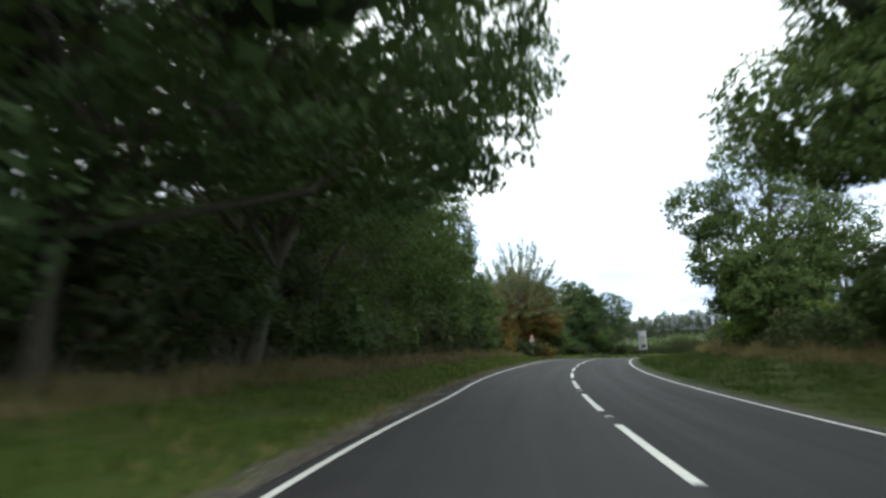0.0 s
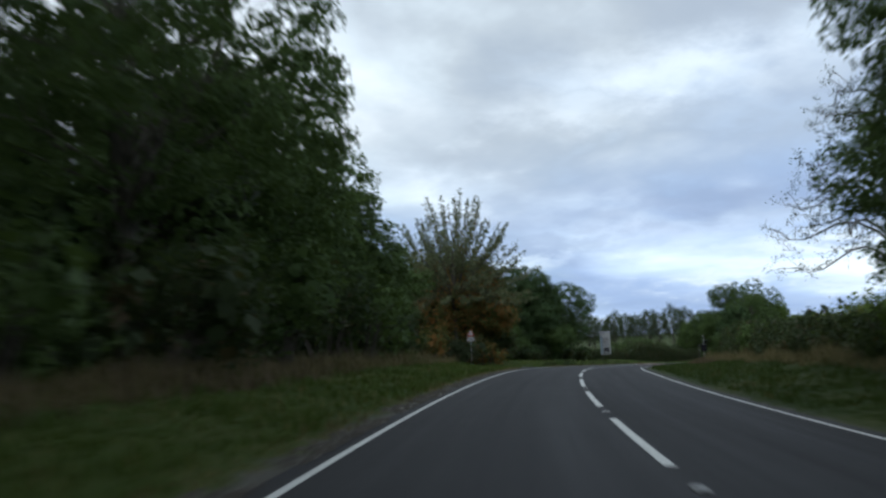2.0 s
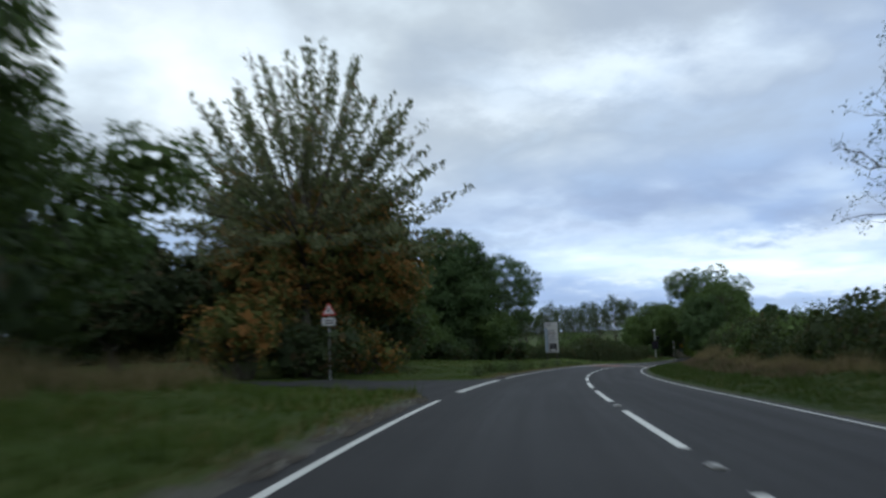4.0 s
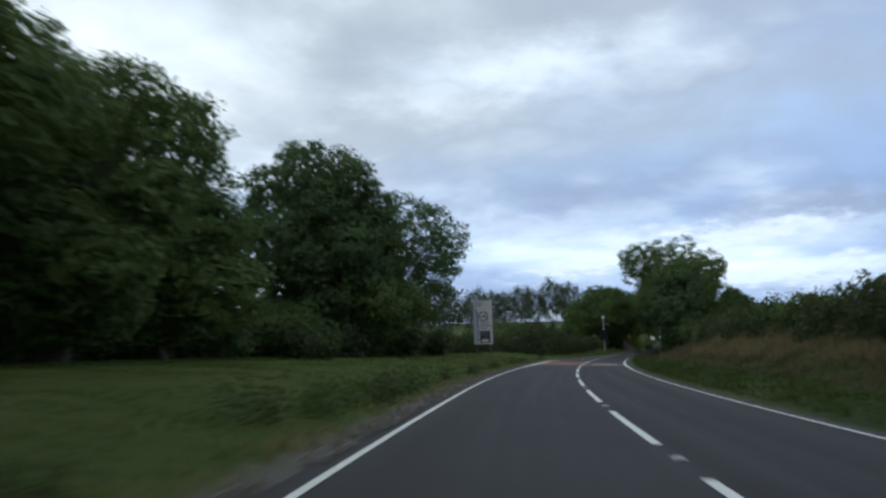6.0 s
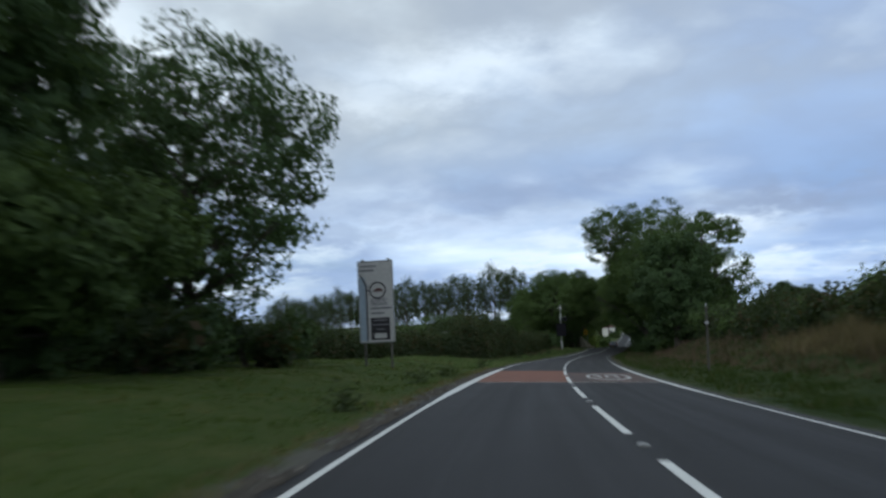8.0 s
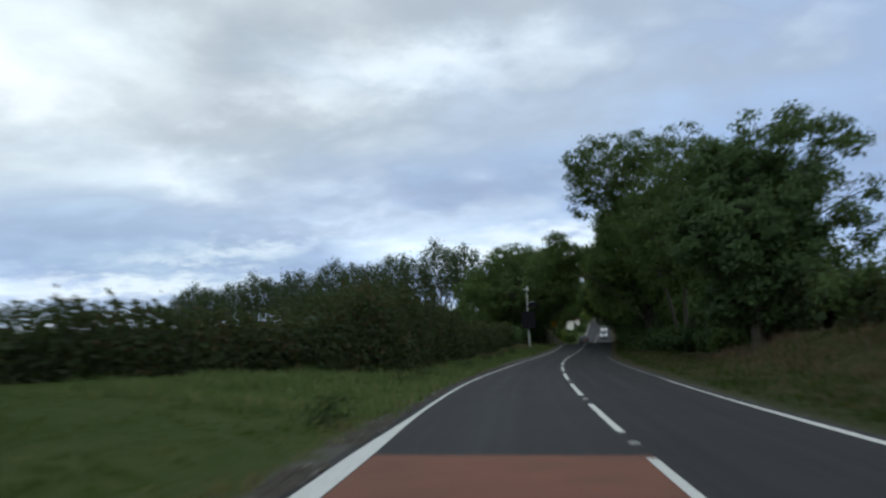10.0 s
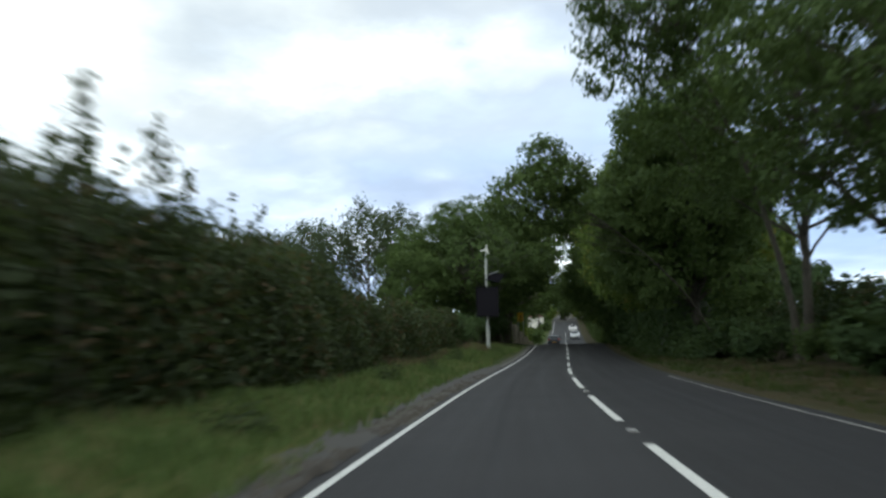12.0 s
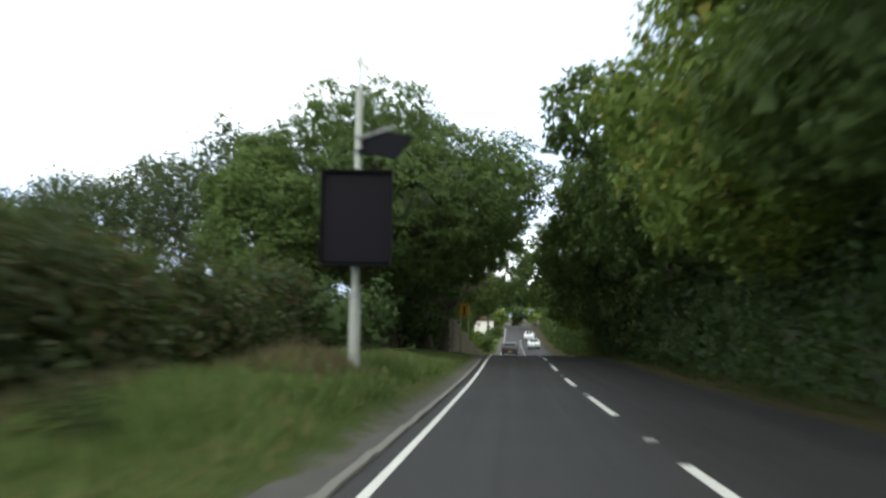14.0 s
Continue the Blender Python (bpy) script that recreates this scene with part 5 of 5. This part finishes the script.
def speed_display(s, off):
    """A tall pole with a large unlit display, a solar panel and a small wind turbine."""
    p = at(s, off, -0.1)
    ob = thing("speed_display", "grey pole with unlit black display, solar panel and wind turbine", "road sign", pose(p.x, p.y, p.z, 0, 0, heading(s) + 3))
    level = p.z - float(fall(s))
    top = 6.72 - level
    lo, hi = 2.75 - level, 4.50 - level
    bm = bmesh.new()
    rod(bm, (0, 0, 0), (0, 0, 1.6), 0.115, 0.11, 18)
    rod(bm, (0, 0, 1.6), (0, 0, top - 0.5), 0.075, 0.07, 18)
    part("pole", bm, POLE_GREY, ob)
    part("collar", rod(bmesh.new(), (0, 0, 1.56), (0, 0, 1.68), 0.125, None, 18), STEEL, ob)
    part("mast", rod(bmesh.new(), (0, 0, top - 0.55), (0, 0, top + 0.05), 0.03, None, 10), STEEL, ob)
    bm = bmesh.new()
    box(bm, -0.62, 0.70, -0.36, -0.12, lo, hi, 0.03)
    part("display", bm, SCREEN, ob, "matt black display box")
    bm = bmesh.new()
    for x in (-0.64, 0.70):
        box(bm, x - 0.015, x + 0.015, -0.46, -0.12, lo - 0.02, hi + 0.02)
    box(bm, -0.655, 0.715, -0.46, -0.12, hi + 0.02, hi + 0.05)
    box(bm, -0.655, 0.715, -0.46, -0.12, lo - 0.05, lo - 0.02)
    part("hood", bm, SCREEN, ob)
    for z in (lo + 0.3, hi - 0.3):
        part("bracket", box(bmesh.new(), -0.14, 0.14, -0.14, 0.13, z - 0.04, z + 0.04, 0.01), STEEL, ob)
    bm = bmesh.new()
    box(bm, -0.5, 0.5, -0.02, 0.02, -0.34, 0.34, 0.008)
    bmesh.ops.transform(bm, matrix=pose(0.52, -0.12, hi + 0.62, -38, 14, -28), verts=bm.verts)
    part("solar_panel", bm, SOLAR, ob, "dark tilted solar panel")
    bm = bmesh.new()
    rod(bm, (0, 0, hi + 0.75), (0.75, -0.1, hi + 0.98), 0.022)
    rod(bm, (0, 0, hi + 0.45), (0.60, -0.1, hi + 0.40), 0.022)
    part("panel_arm", bm, STEEL, ob)
    for z in (hi + 0.45, hi + 0.75):
        part("band", rod(bmesh.new(), (0, 0, z - 0.03), (0, 0, z + 0.03), 0.10, None, 16), SIGN_BACK, ob)
    bm = bmesh.new()
    rod(bm, (0, -0.16, top + 0.08), (0, 0.16, top + 0.08), 0.075, 0.05, 12)
    rod(bm, (0, 0.14, top + 0.08), (0.12, 0.50, top + 0.10), 0.02)
    part("turbine_body", bm, WHITE_PLASTIC, ob, "white wind turbine body")
    part("tail_fin", box(bmesh.new(), 0.07, 0.14, 0.34, 0.50, top + 0.0, top + 0.2, 0.01), WHITE_PLASTIC, ob)
    for q in range(3):
        bm = bmesh.new()
        box(bm, -0.04, 0.04, -0.006, 0.006, 0.04, 0.33, 0.003)
        bmesh.ops.transform(bm, matrix=pose(0, -0.19, top + 0.08, 0, 20 + 120 * q, 0), verts=bm.verts)
        part("blade", bm, WHITE_PLASTIC, ob, "white turbine blade")


speed_display(254.6, 4.75)


def post_sign(name, label, s, off, width, height, lift, legs, face, turn=0.0):
    p = at(s, off, -0.1)
    ob = thing(name, label, "road sign", pose(p.x, p.y, p.z, 0, 0, heading(s) + turn))
    for x in legs:
        part("post", rod(bmesh.new(), (x, 0.06, 0), (x, 0.06, lift + height), 0.04, None, 10), STEEL, ob)
    part("panel", box(bmesh.new(), -width / 2, width / 2, -0.015, 0.015, lift, lift + height, 0.01), face, ob)
    part("symbol", box(bmesh.new(), -0.1 * width, 0.1 * width, -0.03, -0.016, lift + 0.2 * height, lift + 0.75 * height, 0.01), SIGN_BLACK, ob)
    part("text_bar", box(bmesh.new(), -0.3 * width, 0.3 * width, -0.03, -0.016, lift + 0.07 * height, lift + 0.14 * height), SIGN_BLACK, ob)


post_sign("roadworks_sign", "yellow rectangular sign on two posts under the trees", 297, 4.9, 0.62, 0.95, 2.55, (-0.25, 0.3), SIGN_YELLOW)


def marker_post(s, off, height, label):
    p = at(s, off, -0.1)
    ob = thing("verge_post", label, "post", pose(p.x, p.y, p.z, 0, 1.5, heading(s)))
    part("post", rod(bmesh.new(), (0, 0, 0), (0, 0, height), 0.052, 0.045, 10), POST_WOOD, ob)
    part("bracket", box(bmesh.new(), -0.075, 0.075, -0.06, 0.06, height * 0.74, height * 0.78, 0.01), STEEL, ob)
    part("insulator", rod(bmesh.new(), (0, 0, height), (0, 0, height + 0.12), 0.035, 0.02, 8), STEEL, ob)


marker_post(170.2, -6.2, 3.0, "slender grey pole with a collar standing on the verge")


def car(label, s, off, paint, away):
    """A small hatchback; away: whether its tail faces back along the road."""
    x, y, dx, dy = centre(s)
    z = float(road_z(s, off))
    p = at(s, off)
    ob = thing("car", label, "car", pose(p.x, p.y, z, 0, 0, heading(s) + (0 if away else 180)))
    prof = [(-2.0, 0.35), (-2.05, 0.75), (-1.95, 0.98), (-1.75, 1.05), (-1.45, 1.42), (-1.1, 1.50), (0.2, 1.48), (0.95, 1.02), (1.75, 0.88), (2.0, 0.68), (2.02, 0.35)]
    bm = bmesh.new()
    cols = []
    for q, (yy, zz) in enumerate(prof):
        w = 0.86 if zz < 1.1 else 0.66
        cols.append([bm.verts.new((-w, yy, zz)), bm.verts.new((w, yy, zz))])
    low = [[bm.verts.new((-0.84, yy, 0.25)), bm.verts.new((0.84, yy, 0.25))] for yy, _ in prof]
    for q in range(len(prof) - 1):
        bm.faces.new((cols[q][0], cols[q][1], cols[q + 1][1], cols[q + 1][0]))
        for sd in (0, 1):
            bm.faces.new((cols[q][sd], cols[q + 1][sd], low[q + 1][sd], low[q][sd]))
        bm.faces.new((low[q][0], low[q + 1][0], low[q + 1][1], low[q][1]))
    bm.faces.new((cols[0][0], low[0][0], low[0][1], cols[0][1]))
    bm.faces.new((cols[-1][0], cols[-1][1], low[-1][1], low[-1][0]))
    bmesh.ops.recalc_face_normals(bm, faces=bm.faces)
    bmesh.ops.bevel(bm, geom=bm.edges[:], offset=0.045, segments=2, affect="EDGES")
    part("body", bm, paint, ob)
    bm = bmesh.new()
    box(bm, -0.56, 0.56, -0.02, 0.02, -0.17, 0.17, 0.015)
    bmesh.ops.transform(bm, matrix=pose(0, -1.63, 1.25, -39, 0, 0), verts=bm.verts)
    part("rear_window", bm, GLASS_DARK, ob)
    bm = bmesh.new()
    box(bm, -0.58, 0.58, -0.02, 0.02, -0.34, 0.34, 0.015)
    bmesh.ops.transform(bm, matrix=pose(0, 0.60, 1.27, 58, 0, 0), verts=bm.verts)
    part("windscreen", bm, GLASS_DARK, ob)
    for sx in (-1, 1):
        bm = bmesh.new()
        box(bm, -0.02, 0.02, -1.2, 0.35, -0.15, 0.15, 0.015)
        bmesh.ops.transform(bm, matrix=pose(sx * 0.765, -0.1, 1.26, 0, -sx * 24, 0), verts=bm.verts)
        part("side_window", bm, GLASS_DARK, ob)
        part("tail_lamp", box(bmesh.new(), sx * 0.74 - 0.09, sx * 0.74 + 0.09, -2.08, -1.96, 0.78, 1.0, 0.02), LAMP_RED, ob)
        part("headlamp", box(bmesh.new(), sx * 0.66 - 0.16, sx * 0.66 + 0.16, 1.92, 2.05, 0.62, 0.76, 0.02), LAMP_CLEAR, ob)
        part("mirror", box(bmesh.new(), sx * 0.93 - 0.08, sx * 0.93 + 0.08, 0.55, 0.68, 0.98, 1.1, 0.02), paint, ob)
        for yy in (-1.25, 1.3):
            wheel = part("wheel", rod(bmesh.new(), (sx * 0.70, yy, 0.31), (sx * 0.88, yy, 0.31), 0.31, None, 20), RUBBER, ob)
            part("rim", rod(bmesh.new(), (sx * 0.80, yy, 0.31), (sx * 0.895, yy, 0.31), 0.19, None, 14), STEEL, wheel)
    for yy in (-2.09, 2.05):
        part("bumper", box(bmesh.new(), -0.84, 0.84, yy - 0.04, yy + 0.04, 0.32, 0.56, 0.03), paint, ob)
        part("number_plate", box(bmesh.new(), -0.26, 0.26, yy - 0.05, yy + 0.05, 0.42, 0.53, 0.005), SIGN_YELLOW if yy < 0 else SIGN_FACE, ob)


car("dark hatchback driving away over the hump", 334, 1.8, CAR_DARK, True)
car("silver hatchback coming down the far hill", 366, -1.7, CAR_SILVER, False)
car("white hatchback coming down the far hill", 394, -1.6, CAR_WHITE, False)


# a low stone wall curving in from the road end, stone by stone
def stone_wall(label, places, seed):
    """Coursed stones; each place gives s, off and the height there."""
    rng = np.random.default_rng(seed)
    ob = thing("stone_wall", label, "wall", Matrix.Identity(4))
    meshes = []
    for q in range(5):
        bm = bmesh.new()
        box(bm, -0.2, 0.2, -0.16, 0.16, -0.11, 0.11, 0.035)
        for vert in bm.verts:
            vert.co += Vector(rng.normal(size=3) * 0.012)
        me = bpy.data.meshes.new("stone")
        bm.to_mesh(me)
        bm.free()
        me.materials.append(STONE)
        meshes.append(me)
    n_q = 0
    for (s, o, h0), (s1, o1, h1) in zip(places, places[1:]):
        a, b = at(s, o), at(s1, o1)
        run = (b - a).length
        for c in range(int(max(h0, h1) / 0.22)):
            for u in range(int(run / 0.42)):
                w = (u + 0.5 * (c % 2)) * 0.42 / run
                if 0.22 * c > h0 + (h1 - h0) * w:
                    continue
                p = a.lerp(b, min(w, 1.0))
                st = attach("stone", meshes[n_q % 5], ob)
                st.matrix_world = pose(p.x, p.y, p.z + 0.1 + 0.22 * c, 0, 0, math.degrees(math.atan2(b.y - a.y, b.x - a.x)) + rng.uniform(-3, 3))
                n_q += 1


stone_wall("pale stone wall curving down beside the road", [(291, 5.3, 2.0), (292.5, 4.95, 1.5), (295.5, 4.6, 0.9), (300, 4.3, 0.55), (307, 4.1, 0.4)], 3)

# a small pale building beside the hill at the road's end
p = at(408, 6.9)
house = thing("house", "small pale rendered building with a grey tiled roof beside the hill", "house", pose(p.x, p.y, p.z - 0.6, 0, 0, heading(408)))
part("wall", box(bmesh.new(), -1.8, 1.8, -3.0, 3.0, 0, 3.2, 0.02), RENDER_WALL, house)
bm = bmesh.new()
vs = [bm.verts.new(c) for c in ((-2.0, -3.2, 3.15), (2.0, -3.2, 3.15), (2.0, 3.2, 3.15), (-2.0, 3.2, 3.15), (0, -3.2, 4.3), (0, 3.2, 4.3))]
for c in ((0, 1, 4), (2, 3, 5), (1, 2, 5, 4), (3, 0, 4, 5), (3, 2, 1, 0)):
    bm.faces.new([vs[q] for q in c])
part("roof", bm, ROOF_TILE, house)
win = part("window", box(bmesh.new(), 0.5, 1.3, -3.06, -2.96, 1.3, 2.3, 0.02), WHITE_PLASTIC, house)
part("pane", box(bmesh.new(), 0.58, 1.22, -3.08, -3.0, 1.38, 2.22, 0.01), GLASS_DARK, win)

# ---- grass and dry stems ----
grass("rough uncut grass on the verge beside the wood", -14, 84, 4.35, 11.0, 12000, 0.26, GRASS_BLADE, 1, 5, 0.015, in_mouth)
grass("mown grass on the wide verge", 92, 182, 4.35, 18.0, 16000, 0.11, GRASS_BLADE, 2, 5, 0.015, in_mouth)
grass("long grass below the roadside hedge", 182, 276, 3.9, 11.0, 19000, 0.30, GRASS_PALE, 3, 5, 0.015)
grass("grass verge on the inside of the bend", -12, 205, -4.1, -10.5, 21000, 0.24, GRASS_SHADED, 4, 5, 0.015)
grass("grass verge under the avenue trees", 205, 290, -3.9, -8.0, 5500, 0.2, GRASS_SHADED, 5, 5, 0.015)
grass("dry tan grass stalks in front of the hedge", 10, 168, -9.0, -11.2, 5600, 0.8, DRY_STEM, 6, 5, 0.010, category="dry grass", name="dry_grass")
grass("dry stalks and dead stems along the wood's edge", -8, 82, 7.9, 10.2, 5500, 0.7, DRY_STEM, 7, 5, 0.010, in_mouth, category="dry grass", name="dry_grass")
grass("dry weeds on the road edge", -10, 250, 4.05, 4.6, 2600, 0.16, DRY_STEM, 8, 4, 0.010, in_mouth, category="weeds", name="weeds")
grass("patch of tall dry tan grass below the hedge", 136, 170, -8.6, -11.0, 1800, 0.85, DRY_STEM, 9, 5, 0.012, category="dry grass", name="dry_grass")
grass("brown dying stems at the wood's edge", 20, 56, 7.4, 9.8, 700, 0.75, DRY_RED, 24, 5, 0.013, category="dry grass", name="dry_grass")
grass("brown dying grass on the bank below the hedge", 96, 214, -7.2, -11.0, 4500, 0.5, DRY_RED, 22, 5, 0.012, category="dry grass", name="dry_grass")
grass("brown dying grass beside the avenue", 176, 250, -4.6, -8.0, 1300, 0.26, DRY_RED, 23, 5, 0.012, category="dry grass", name="dry_grass")
grass("reddish dry stems along the hedge's foot", 236, 268, 6.4, 8.0, 1100, 0.42, DRY_RED, 20, 5, 0.013, category="dry grass", name="dry_grass")
grass("reddish dry stems round the pole's foot", 251.5, 256.5, 4.5, 6.4, 260, 0.6, DRY_RED, 21, 5, 0.013, category="dry grass", name="dry_grass")
grass("tall dry grass and weeds round the pole's foot", 250, 262, 4.4, 8.0, 350, 0.5, DRY_STEM, 10, 5, 0.012, category="dry grass", name="dry_grass")
grass("tall green grass round the pole's foot", 249, 264, 4.0, 8.0, 2800, 0.42, GRASS_PALE, 11, 5, 0.015)
p = at(253.6, 5.15, 0.06)
scrap = thing("paper_scrap", "crumpled white scrap of paper lying in the grass", "litter", pose(p.x, p.y, p.z, 12, -8, 30))
bm = bmesh.new()
bmesh.ops.create_grid(bm, x_segments=6, y_segments=5, size=0.14)
rng = np.random.default_rng(11)
for vert in bm.verts:
    vert.co.z += float(rng.uniform(0.0, 0.09))
part("sheet", bm, WHITE_PLASTIC, scrap)
rng = np.random.default_rng(12)
for q in range(14):
    s = 104 + 11 * q + rng.uniform(-3, 3)
    shrub("low weed clump at the asphalt edge", s, (4.7 if s < 190 else 5.3) + rng.uniform(-0.15, 0.3), rng.uniform(0.3, 0.55), rng.uniform(0.3, 0.5), LEAF_HEDGE, 700 + q, 260, 0.09, woody=False, category="weeds", name="weed_clump", group="weed clumps")
for q in range(12):
    shrub("low weed clump at the asphalt edge", 109 + 1.3 * q, 5.0 + rng.uniform(-0.3, 0.9), rng.uniform(0.35, 0.55), rng.uniform(0.45, 0.7), [LEAF_HEDGE, LEAF_OAK][q % 2], 740 + q, 320, 0.09, woody=False, category="weeds", name="weed_clump", group="weed clumps")


def clods(label, s0, s1, count, seed, mat, name, most):
    """Broken soil, grit and small stones heaped along the asphalt edge."""
    rng = np.random.default_rng(seed)
    s = rng.uniform(s0, s1, count)
    o = left_edge(s) + 0.20 + 0.42 * rng.random(count) ** 1.6
    keep = ~in_mouth(s, o) & (np.sin(s * 0.7) + np.sin(s * 1.9 + 1) > -0.9)
    s, o = s[keep], o[keep]
    n = len(s)
    c = at_np(s, o, np.maximum(ground_z(s, o), road_z(s, o) - 0.02))
    r = rng.uniform(0.02, most, n) * rng.uniform(0.6, 1.2, n)
    d = np.array([(1, 0, 0), (0.4, 0.9, 0), (-0.7, 0.7, 0), (-0.9, -0.5, 0), (0.2, -1, 0), (0.5, 0.1, 0.75), (-0.4, 0.2, 0.8)])
    v = c[:, None] + d[None] * rng.uniform(0.6, 1.5, (n, 7, 1)) * r[:, None, None] + np.array((0, 0, -0.01))
    f = np.array([(0, 1, 5), (1, 2, 6), (1, 6, 5), (2, 3, 6), (3, 4, 6), (4, 0, 5), (4, 5, 6)])
    f = (f[None] + 7 * np.arange(n)[:, None, None]).reshape(-1, 3)
    ob = attach(name, np_mesh(name, v.reshape(-1, 3), f, mat))
    tagged(ob, label, "soil" if mat is SOIL else "gravel", kind="stuff")


clods("broken dark soil and grit along the asphalt edge", -10, 235, 7000, 14, SOIL, "soil_clods", 0.06)
clods("pale loose gravel and stones at the asphalt edge", -10, 195, 700, 15, GRAVEL, "gravel", 0.03)
